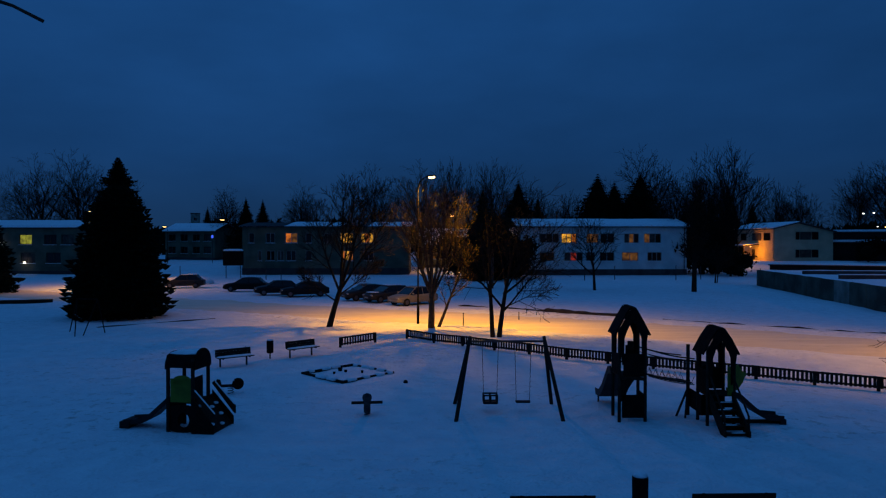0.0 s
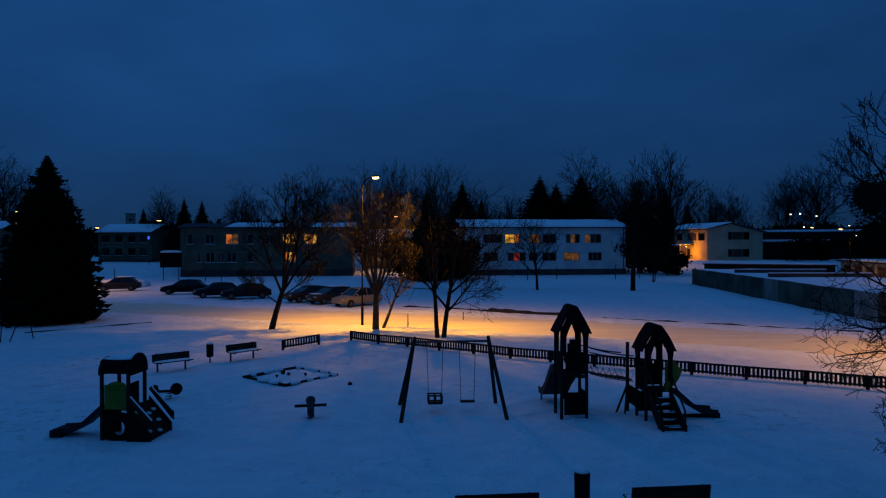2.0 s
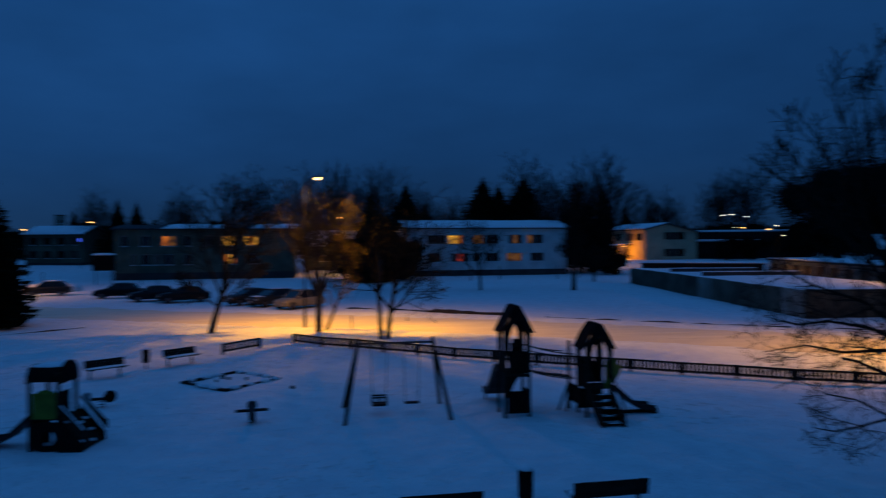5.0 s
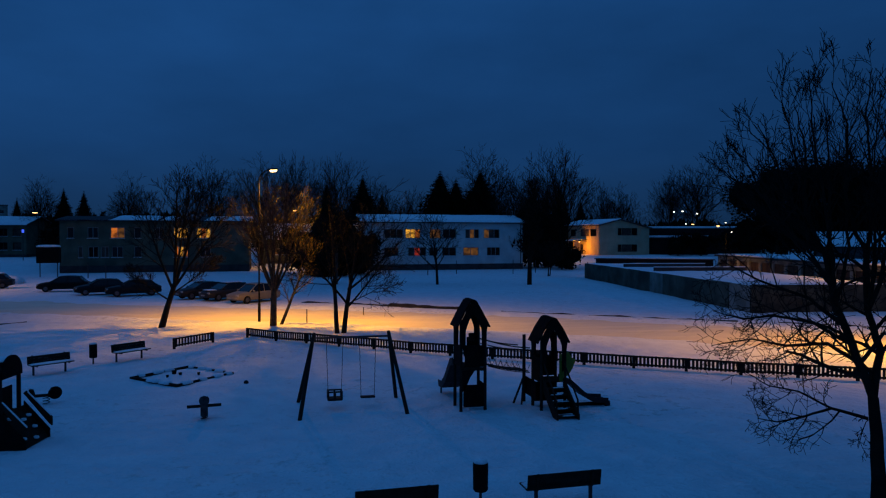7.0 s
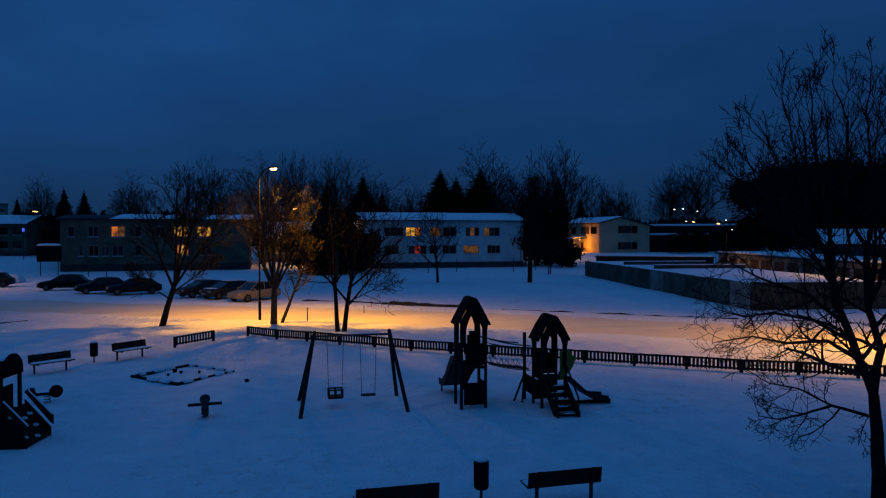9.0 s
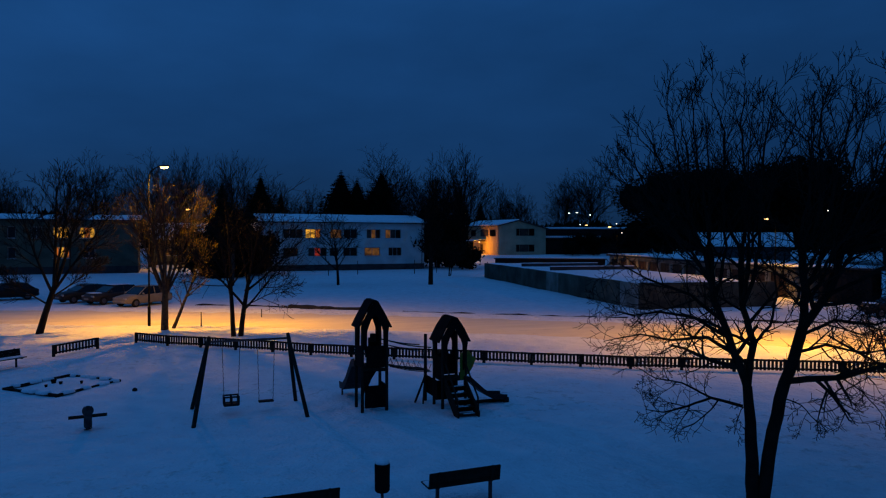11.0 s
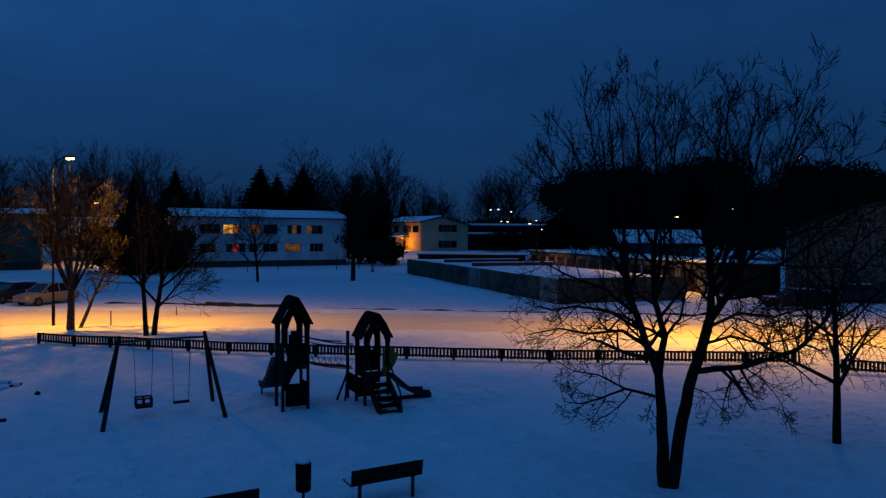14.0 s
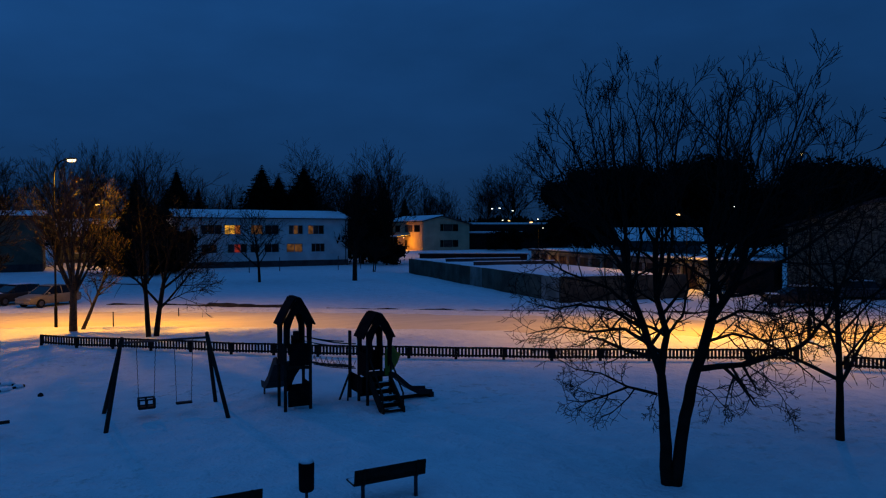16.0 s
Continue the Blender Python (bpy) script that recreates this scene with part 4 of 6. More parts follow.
part("ground_beam", Shape().box((1.1, -0.05, 0.06), (1.6, 0.10, 0.10)), WOOD, chute)

# sagging rope bridge between the towers
br = thing("play_bridge", pose(5.84, 20.22, 0), "hanging plank bridge with rope rails between play towers", "bridge")
span = Vector((1.44, 0.36, 0))
sag = lambda k: 1.30 - 0.32 * k - 0.04 * math.sin(math.pi * k)
for k in range(11):
    q = (k + 0.5) / 11
    part("plank", Shape().box((*(span * q).xy, sag(q) + ground_z(6.5, 20.3)), (0.11, 0.62, 0.03), turn(0, 7, 14)), WOOD, br)
for side in (-0.34, 0.34):
    off = Vector((-0.24, 0.97, 0)) * side
    for name, lift, r in (("chain", 0.0, 0.014), ("rail_rope", 0.76, 0.020), ("rail_rope", 0.62, 0.012)):
        part(name, Shape().path([span * (k / 8) + off + Vector((0, 0, sag(k / 8) + lift)) for k in range(9)], [r] * 9, 5), POST, br)
    part("rope_net", Shape().path([span * (k / 14) + off + Vector((0, 0, sag(k / 14) + (0.02 if k % 2 else 0.24))) for k in range(15)], [0.010] * 15, 4), POST, br)
pr = thing("climbing_prop", pose(7.16, 20.45, ground_z(7.2, 20.4)), "leaning timber climbing prop beside the lone post", "prop")
part("prop", Shape().rod((-0.28, -0.05, 0), (0.10, 0.12, 0.75), 0.035), POST, pr)
part("prop", Shape().rod((-0.10, -0.30, 0), (0.10, 0.10, 0.72), 0.03), POST, pr)

# low tower with lime panels, slide and climbing ramp
t3 = thing("play_tower", pose(-7.03, 19.10, ground_z(-7, 19.1), 0, 0, -9), "low dark play tower with lime panels, slide and climbing ramp", "play tower", "play towers")
hw, hd = 0.36, 0.42
for sx in (-1, 1):
    for sy in (-1, 1):
        part("post", Shape().path([(sx * hw, sy * hd, -0.05), (sx * hw, sy * hd, 2.0)], [0.055, 0.052], 8), POST, t3)
for k in range(6):
    part("deck_board", Shape().box((0, -hd + 0.07 + k * 0.14, 0.80), (0.86, 0.13, 0.04)), WOOD, t3)
part("roof_side", Shape().box((0, -hd - 0.02, 1.92), (0.80, 0.06, 0.34), turn(-14)), PANEL, t3, "dark roof board")
part("roof_side", Shape().box((0, hd + 0.02, 1.92), (0.80, 0.06, 0.34), turn(14)), PANEL, t3, "dark roof board")
part("roof_top", Shape().box((0, 0, 2.08), (0.80, 0.78, 0.05)), PANEL, t3)
part("roof_snow", snow_lump(Shape(), (0, 0, 2.10), 0.78, 0.76, 0.06), SNOW_CAP, t3, "thin snow on the tower roof", True)
for x in (-0.415, 0.415):
    arc = [(hd * 1.08 * math.cos(math.pi * k / 12), 1.80 + (0.34 if x < 0 else 0.44) * math.sin(math.pi * k / 12)) for k in range(13)]
    part("gable_board", Shape().prism([(-hd * 1.08, 1.70), (hd * 1.08, 1.70)] + arc[::1], 0.05, Matrix.Translation((x, 0, 0)) @ turn(0, 0, 90)), PANEL, t3, "round-topped gable board")
part("lime_panel", Shape().box((0.03, -hd - 0.02, 1.14), (0.62, 0.03, 0.64)), GREEN, t3, "lime green front board")
arc = [(0.26 * math.cos(math.pi * k / 8), 1.42 + 0.13 * math.sin(math.pi * k / 8)) for k in range(9)]
part("lime_panel", Shape().prism([(-0.26, 1.3), (0.26, 1.3)] + arc, 0.03, Matrix.Translation((0.06, -hd - 0.02, 0))), GREEN, t3)
n = 16
ringo = Shape()
hole, rim = [], []
for k in range(n):
    c, sn = math.cos(2 * math.pi * k / n), math.sin(2 * math.pi * k / n)
    q = 1 / max(abs(c) / 0.33, abs(sn) / 0.37)
    hole.append((0.10 + 0.17 * c, 0.34 + 0.20 * sn))
    rim.append((0.06 + c * q, 0.38 + sn * q))
plate(ringo, hole, rim, 0.03, Matrix.Translation((0, -hd - 0.02, 0)), True)
part("lower_panel", ringo, PANEL, t3, "dark board with a round crawl hole")
part("side_panel", Shape().box((-hw - 0.02, 0, 0.40), (0.03, 0.74, 0.74)), PANEL, t3)
part("side_panel", Shape().box((hw + 0.02, -0.16, 1.16), (0.03, 0.46, 0.66)), PANEL, t3)
sl = Shape()
prof = [(-0.36, 0.84), (-0.50, 0.78), (-1.0, 0.34), (-1.3, 0.18), (-1.80, 0.14)]
sl.loft([[(x, -0.25, z + 0.10), (x, -0.22, z), (x, 0.22, z), (x, 0.25, z + 0.10), (x, 0.28, z + 0.10), (x, 0.26, z - 0.05), (x, -0.26, z - 0.05), (x, -0.28, z + 0.10)] for x, z in prof])
chute = part("slide", sl, CHUTE, t3, "short steel slide")
part("slide_end", Shape().box((-1.75, 0.0, 0.10), (0.30, 0.62, 0.18)), RUBBER, chute)
rp = part("ramp", Shape().prism([(0.36, 0.84), (0.98, 0.02), (0.90, -0.04), (0.36, 0.74)], 1.1, Matrix.Translation((0, 0.10, 0))), WOOD, t3, "steep climbing ramp with holds")
for y in (-0.50, 0.66):
    part("ramp_rail", Shape().prism([(0.36, 1.14), (0.42, 1.20), (1.06, 0.52), (1.06, 0.30), (0.99, 0.36)], 0.06, Matrix.Translation((0, y, 0))), WOOD, rp)
    part("rail_snow", Shape().prism([(0.46, 1.16), (0.46, 1.18), (1.03, 0.575), (1.03, 0.555)], 0.05, Matrix.Translation((0, y, 0))), SNOW_CAP, rp)
    part("ramp_cheek", Shape().prism([(0.36, 0.95), (0.36, 0.0), (1.00, 0.0), (1.00, 0.22)], 0.035, Matrix.Translation((0, y, 0))), PANEL, rp)
for k, (q, y) in enumerate(((0.2, -0.25), (0.35, 0.2), (0.5, -0.1), (0.62, 0.4), (0.78, -0.3), (0.88, 0.15), (0.3, 0.5))):
    part("hold", snow_lump(Shape(), (0.36 + 0.62 * q, y, 0.84 - 0.82 * q), 0.13, 0.11, 0.06), SNOW_CAP, rp, "snowy climbing hold")

# swing with a toddler seat and a flat seat
sw = thing("swing_set", pose(1.93, 20.95, ground_z(1.9, 20.9)), "dark timber swing frame with toddler seat and flat seat", "swing")
for x0, xt in ((-1.56, -1.12), (1.53, 1.12)):
    for y in (-1.12, 1.08):
        part("leg", Shape().rod((x0, y, -0.05), (xt + (0.02 if y > 0 else 0), -0.07 if y < 0 else 0.07, 2.26), 0.06, 0.052), POST, sw)
part("beam", Shape().rod((-1.16, 0, 2.13), (1.16, 0, 2.13), 0.032, None, 10), STEEL, sw, "thin steel cross beam")
for x, kind in ((-0.50, "toddler"), (0.49, "flat")):
    seat_z = 0.42
    sp = 0.24 if kind == "toddler" else 0.22
    st = Shape()
    if kind == "toddler":
        for z in (0.30, 0.52):
            for a, b in (((-0.2, -0.16), (0.2, -0.16)), ((0.2, -0.16), (0.2, 0.16)), ((0.2, 0.16), (-0.2, 0.16)), ((-0.2, 0.16), (-0.2, -0.16))):
                st.rod((x + a[0], a[1], z), (x + b[0], b[1], z), 0.028, None, 6)
        for a in ((-0.2, -0.16), (0.2, -0.16), (0.2, 0.16), (-0.2, 0.16), (0, -0.16), (0, 0.16)):
            st.rod((x + a[0], a[1], 0.28), (x + a[0], a[1], 0.54), 0.03, None, 6)
        st.box((x, 0, 0.28), (0.42, 0.34, 0.05))
    else:
        st.box((x, 0, 0.30), (0.44, 0.19, 0.05))
    seat = part("seat", st, RUBBER, sw, "caged rubber toddler seat" if kind == "toddler" else "flat rubber seat")
    for sg in (-1, 1):
        top = (x + sg * 0.25, 0, 2.12)
        bot = (x + sg * 0.20, 0, 0.52 if kind == "toddler" else 0.32)
        part("chain", Shape().path([Vector(top).lerp(Vector(bot), k / 24) + Vector((0.005 * (-1) ** k, 0.005 * (-1) ** (k // 2), 0)) for k in range(25)], [0.011] * 25, 4), STEEL, seat)


def bench(x, y, rz, label):
    """1.5 m bench; the back stands at local y = 0 and the seat runs to -y."""
    s = thing("park_bench", pose(x, y, ground_z(x, y), 0, 0, rz), label, "bench", "park benches")
    for k in range(3):
        part("back_slat", Shape().box((0, 0.0143 * k, 0.47 + 0.102 * k), (1.5, 0.035, 0.1015), turn(-8), 0.006), WOOD, s)
    for k in range(4):
        part("seat_slat", Shape().box((0, -0.08 - 0.105 * k, 0.42), (1.5, 0.095, 0.035)), WOOD, s)
    for sx in (-0.56, 0.56):
        lg = part("leg", Shape().box((sx, -0.04, 0.22), (0.06, 0.07, 0.54), None, 0.01), STEEL, s)
        part("seat_bracket", Shape().box((sx, -0.24, 0.385), (0.05, 0.44, 0.04)), STEEL, lg)
        part("back_bracket", Shape().box((sx, 0.048, 0.58), (0.05, 0.02, 0.34), turn(-8)), WOOD, lg)
    part("seat_snow", snow_lump(Shape(), (0, -0.23, 0.437), 1.48, 0.40, 0.035), SNOW_CAP, s, "thin snow on the seat", True)
    return s


bench(5.16, 12.26, 181.5, "dark slatted bench seen from behind, snow on its seat")
bench(1.92, 12.09, 181.0, "dark slatted bench seen from behind, snow on its seat")
bench(-8.72, 28.75, 37, "dark slatted bench with snow on its seat")
bench(-6.40, 31.05, 43, "dark slatted bench with snow on its seat beside a litter bin")


def litter_bin(x, y):
    s = thing("litter_bin", pose(x, y, ground_z(x, y)), "dark cylindrical litter bin on a post, snow on top", "bin", "litter bins")
    part("post", Shape().rod((0, 0, -0.05), (0, 0, 0.5), 0.03), STEEL, s)
    n = 18
    part("drum", Shape().loft([[(r * math.cos(2 * math.pi * k / n), r * math.sin(2 * math.pi * k / n), z) for k in range(n)] for r, z in ((0.12, 0.25), (0.145, 0.28), (0.15, 0.75), (0.145, 0.80), (0.125, 0.81))]), PANEL, s, "dark metal drum", True)
    part("bin_snow", Shape().loft([[(r * math.cos(2 * math.pi * k / n), r * math.sin(2 * math.pi * k / n), z) for k in range(n)] for r, z in ((0.14, 0.805), (0.135, 0.84), (0.10, 0.865), (0.03, 0.872))]), SNOW_CAP, s, "cap of snow", True)
    return s


litter_bin(3.68, 12.88)
litter_bin(-7.58, 30.32)


def spring_rider(x, y, rz, kind):
    s = thing("spring_rider", pose(x, y, ground_z(x, y), 0, 0, rz), "small spring rocker with handlebar, snowed in" if kind else "spring rocker with round head board and seat back", "spring rider", "spring riders")
    part("spring", Shape().path([(0.09 * math.cos(k * 0.8), 0.09 * math.sin(k * 0.8), -0.03 + 0.011 * k) for k in range(30)], [0.014] * 30, 5), STEEL, s)
    if kind:
        part("body", Shape().box((0, 0, 0.30), (0.20, 0.44, 0.46), None, 0.06), RIDER, s, "frosted rocker body")
        part("handle_bar", Shape().rod((-0.46, -0.05, 0.38), (0.46, -0.05, 0.38), 0.045), POST, s)
        hd = part("head", Shape().path([(0, -0.24, 0.56), (0, -0.16, 0.56)], [0.14, 0.14], 14), RIDER, s)
        part("head_snow", snow_lump(Shape(), (0, -0.2, 0.67), 0.16, 0.08, 0.03), SNOW_CAP, hd)
    else:
        part("seat", Shape().box((-0.12, 0, 0.27), (0.50, 0.26, 0.05)), PANEL, s)
        part("head", Shape().path([(0.24, -0.05, 0.33), (0.24, 0.05, 0.33)], [0.19, 0.19], 16), PANEL, s, "round head board")
        part("seat_back", Shape().prism([(-0.38, 0.26), (-0.30, 0.26), (-0.36, 0.46), (-0.46, 0.48)], 0.24), PANEL, s)
        part("handle_bar", Shape().rod((0.12, -0.2, 0.45), (0.12, 0.2, 0.45), 0.02), STEEL, s)
    return s


spring_rider(-7.2, 23.45, 10, 0)
spring_rider(-2.26, 20.58, 6, 1)

# sandbox: plank frame mostly snowed over
sb = thing("sandbox", pose(-3.73, 27.1, ground_z(-3.7, 27.1), 0, 0, 47), "square plank sandbox edge mostly buried in snow", "sandbox")
for k in range(4):
    m = turn(0, 0, 90 * k)
    s = Shape().box((0, -1.24, -0.015), (2.6, 0.08, 0.12))
    s.v = [tuple(m @ Vector(p)) for p in s.v]
    pl = part("plank", s, WOOD, sb)
    for a, l in ((-0.85 + 0.25 * k, 0.40), (0.55 - 0.2 * (k % 3), 0.38), (-0.15 + 0.1 * k, 0.26), (1.05 - 0.1 * k, 0.22)):
        q = snow_lump(Shape(), (a, -1.24, 0.0), l, 0.30, 0.11)
        q.v = [tuple(m @ Vector(p)) for p in q.v]
        part("snow_patch", q, SNOW_CAP, pl, "", True)
for x, y, r in ((-0.35, 0.35, 0.09), (-0.1, 0.12, 0.06), (0.55, 0.1, 0.05), (-0.5, -0.2, 0.05)):
    toy = thing("sand_toy", pose(-3.73 + x, 27.1 + y, ground_z(-3.7, 27.1)), "small dark sand toy poking out of snow", "toy", "sand toys")
    part("bucket", Shape().path([(0, 0, -0.02), (0, 0, r * 1.4)], [r * 0.75, r], 10), PANEL, toy)
    part("rim", Shape().path([(r * math.cos(a), r * math.sin(a), r * 1.4) for a in [2 * math.pi * k / 10 for k in range(11)]], [0.012] * 11, 4), PANEL, toy)
bl = thing("ball", pose(-1.37, 25.35, ground_z(-1.4, 25.3)), "small dark ball half sunk in snow", "ball")
part("ball_shell", Shape().loft([[(0.085 * math.sin(b) * math.cos(a), 0.085 * math.sin(b) * math.sin(a), 0.02 - 0.085 * math.cos(b)) for a in [2 * math.pi * k / 12 for k in range(12)]] for b in [0.15 + 2.84 * j / 8 for j in range(9)]]), RUBBER, bl, "", True)


# ---- fences ----
def fence(pts, label, panel=1.98):
    s = thing("fence", pose(0, 0, 0), label, "fence", "low slatted fences")
    segs = list(zip(pts, pts[1:]))
    length = sum(math.hypot(b[0] - a[0], b[1] - a[1]) for a, b in segs)

    def along(d):
        for a, b in segs:
            l = math.hypot(b[0] - a[0], b[1] - a[1])
            if d <= l + 1e-6:
                return (a[0] + (b[0] - a[0]) * d / l, a[1] + (b[1] - a[1]) * d / l)
            d -= l
        return pts[-1]
    n = max(1, round(length / panel))
    post = Shape().box((0, 0, 0.22), (0.115, 0.09, 0.575)).mesh("post", FENCE)
    slat = Shape().box((0, 0, 0.30), (0.092, 0.024, 0.42), None, 0.008).mesh("slat", FENCE)
    for i in range(n + 1):
        x, y = along(length * i / n)
        x1, y1 = along(min(length, length * i / n + 0.3)) if i < n else along(length - 0.3)
        a = math.degrees(math.atan2(y1 - y, x1 - x))
        p = new("post", post)
        p.parent = s
        p.matrix_basis = pose(x, y, ground_z(x, y), 0, 0, a)
        if i == n:
            break
        xe, ye = along(length * (i + 1) / n)
        l = math.hypot(xe - x, ye - y)
        a = math.degrees(math.atan2(ye - y, xe - x))
        z0, z1 = ground_z(x, y), ground_z(xe, ye)
        tilt = -math.degrees(math.atan2(z1 - z0, l))
        for zz in (0.155, 0.465):
            r = Shape().box((l / 2, 0.028, zz), (l - 0.02, 0.035, 0.075), None, 0.008)
            ra = part("rail", r, FENCE, s)
            ra.matrix_basis = pose(x, y, z0, 0, tilt, a)
        k = 13
        for j in range(k):
            q = (j + 0.75) / (k + 0.5)
            b = new("slat", slat)
            b.parent = s
            b.matrix_basis = pose(x + (xe - x) * q, y + (ye - y) * q, z0 + (z1 - z0) * q + 0.008 * math.sin(i * 3.1 + j * 1.7), 0, 0.8 * math.sin(j * 2.3 + i), a)
    return s


fence(((-1.92, 36.75), (1.43, 33.75), (6.25, 29.75), (12.77, 25.05), (14.72, 23.95), (25.08, 17.98)), "long low dark slatted timber fence along the playground")
fence(((-5.01, 33.75), (-3.47, 35.4)), "short length of low dark slatted fence", 2.3)
fence(((25.36, 16.2), (27.6, 13.8), (31.5, 9.6)), "low dark slatted timber fence")


# ---- parked cars ----
def car(x, y, heading, colour, label, length=4.25, snow=True, tall=1.45):
    m = mat("car_paint", colour, 0.45, var=0.12, scale=2, bump=0.03, fine=60, spec=0.12)
    s = thing("car", pose(x, y, ground_z(x, y) + 0.01, 0, 0, heading), label, "car", "parked cars")
    hl = length / 2
    body = []
    for q, w, zt in ((-1.0, 0.66, 0.72), (-0.97, 0.78, 0.86), (-0.80, 0.85, 0.95), (-0.4, 0.87, 0.95), (0.2, 0.87, 0.93), (0.55, 0.86, 0.90), (0.85, 0.80, 0.80), (0.96, 0.72, 0.70), (1.0, 0.60, 0.60)):
        zb = 0.24 if abs(q) < 0.9 else 0.30
        body.append([(q * hl, sy * ww, z) for sy, ww, z in ((-1, w * 0.9, zb), (-1, w, zb + 0.12), (-1, w, zt - 0.22), (-1, w * 0.93, zt - 0.05), (-1, w * 0.6, zt), (1, w * 0.6, zt), (1, w * 0.93, zt - 0.05), (1, w, zt - 0.22), (1, w, zb + 0.12), (1, w * 0.9, zb))])
    bd = part("body", Shape().loft(body), m, s, "", True)
    cab = []
    for q, w0, w1, zt in ((-0.86, 0.70, 0.66, 0.97), (-0.62, 0.78, 0.60, tall - 0.06), (-0.2, 0.80, 0.62, tall), (0.10, 0.80, 0.60, tall - 0.03), (0.48, 0.76, 0.68, 0.93)):
        cab.append([(q * hl, -w0, 0.88), (q * hl, -w1, zt), (q * hl, w1, zt), (q * hl, w0, 0.88)])
    part("cabin", Shape().loft(cab), GLASS, s, "dark glazed cabin")
    rf = Shape()
    rf.loft([[(q * hl, -w, z - 0.03), (q * hl, -w * 0.85, z + 0.012), (q * hl, w * 0.85, z + 0.012), (q * hl, w, z - 0.03)] for q, w, z in ((-0.66, 0.62, tall - 0.07), (-0.4, 0.65, tall - 0.01), (-0.1, 0.65, tall + 0.005), (0.14, 0.62, tall - 0.03))])
    roof = part("roof", rf, m, s)
    for sy in (-1, 1):
        for q, qq in ((0.48, 0.10), (-0.20, -0.20), (-0.86, -0.62)):
            part("pillar", Shape().rod((q * hl, sy * (0.785 if q < 0.4 else 0.765), 0.88), (qq * hl, sy * 0.625, tall - 0.04), 0.035, None, 6), m, s)
        part("mirror", Shape().box((0.36 * hl, sy * 0.95, 0.98), (0.12, 0.18, 0.12), None, 0.03), m, s)
        part("head_light", Shape().box((0.955 * hl, sy * 0.56, 0.64), (0.12, 0.30, 0.15), None, 0.03), LAMP_GLASS, s, "clear head light")
        part("tail_light", Shape().box((-0.975 * hl, sy * 0.62, 0.74), (0.10, 0.22, 0.18), None, 0.03), TAIL, s, "red tail light")
        for q in (-0.62, 0.62):
            ty = part("wheel", Shape().path([(q * hl, sy * 0.68, 0.31), (q * hl, sy * 0.72, 0.31), (q * hl, sy * 0.86, 0.31), (q * hl, sy * 0.885, 0.31)], [0.27, 0.31, 0.31, 0.27], 18), TYRE, s)
            part("rim", Shape().path([(q * hl, sy * 0.87, 0.31), (q * hl, sy * 0.895, 0.31)], [0.20, 0.17], 12), RIM, ty)
    part("bumper", Shape().box((0.985 * hl, 0, 0.42), (0.10, 1.36, 0.16), None, 0.04), m, s)
    part("bumper", Shape().box((-0.985 * hl, 0, 0.46), (0.10, 1.42, 0.18), None, 0.04), m, s)
    part("number_plate", Shape().box((1.02 * hl, 0, 0.46), (0.03, 0.5, 0.11), None, 0.006), LAMP_GLASS, s, "plain pale plate")
    if snow:
        part("roof_snow", snow_lump(Shape(), (-0.26 * hl, 0, tall + 0.005), 0.78 * hl, 1.16, 0.06), SNOW_CAP, roof, "snow on the car roof", True)
        part("bonnet_snow", snow_lump(Shape(), (0.70 * hl, 0, 0.86), 0.40 * hl, 1.2, 0.04), SNOW_CAP, bd, "thin snow on the bonnet", True)
    return s


car(-20.1, 70.6, 184, (0.005, 0.005, 0.006), "black parked car with bare paint", 4.3, False, 1.42)
car(-15.9, 66.3, 200, (0.008, 0.010, 0.013), "dark blue parked car with bare paint", 4.2, False, 1.38)
car(-12.9, 64.6, 197, (0.012, 0.012, 0.013), "black parked saloon car", 4.4, False, 1.38)
car(-6.8, 60.6, 214, (0.020, 0.019, 0.018), "dark parked car between two others", 4.2, False, 1.36)
car(-4.7, 58.9, 220, (0.028, 0.027, 0.028), "dark parked car, snow on roof and bonnet", 4.3, True, 1.40)
car(-2.45, 56.4, 222, (0.26, 0.22, 0.16), "pale beige parked car under the street lamp", 4.2, False, 1.48)
car(-28.4, 76.0, 190, (0.03, 0.028, 0.026), "grey parked car with snow beside the spruce", 4.3, True)
car(43.8, 31.6, 152, (0.015, 0.015, 0.016), "dark parked car with snowy roof in the yard", 4.3, True, 1.4)
car(52.5, 33.0, 150, (0.05, 0.05, 0.055), "grey parked car in the yard", 4.3, True, 1.4)

# ---- small outdoor things ----
def stake(x, y, hgt, label, r=0.03):
    s = thing("stake", pose(x, y, ground_z(x, y)), label, "stake", "stakes")
    part("shaft", Shape().rod((0, 0, -0.05), (0, 0, hgt), r, r * 0.8), STEEL, s)
    part("cap", Shape().rod((0, 0, hgt), (0, 0, hgt + 0.04), r * 1.3, r * 0.8), RUBBER, s)


for x, y, hgt in ((1.23, 41.9, 0.75), (5.0, 45.6, 0.55), (13.6, 92, 1.9), (18.4, 90, 1.9), (22.8, 92, 1.8), (30.6, 91, 1.9), (34.6, 93, 1.8), (39.4, 86, 1.7), (-33.4, 88, 1.9), (-23.5, 92, 1.8), (-21.5, 92, 1.8), (-10.6, 96, 1.8)):
    stake(x, y, hgt, "thin steel stake standing in the snow", 0.035 if y < 60 else 0.06)

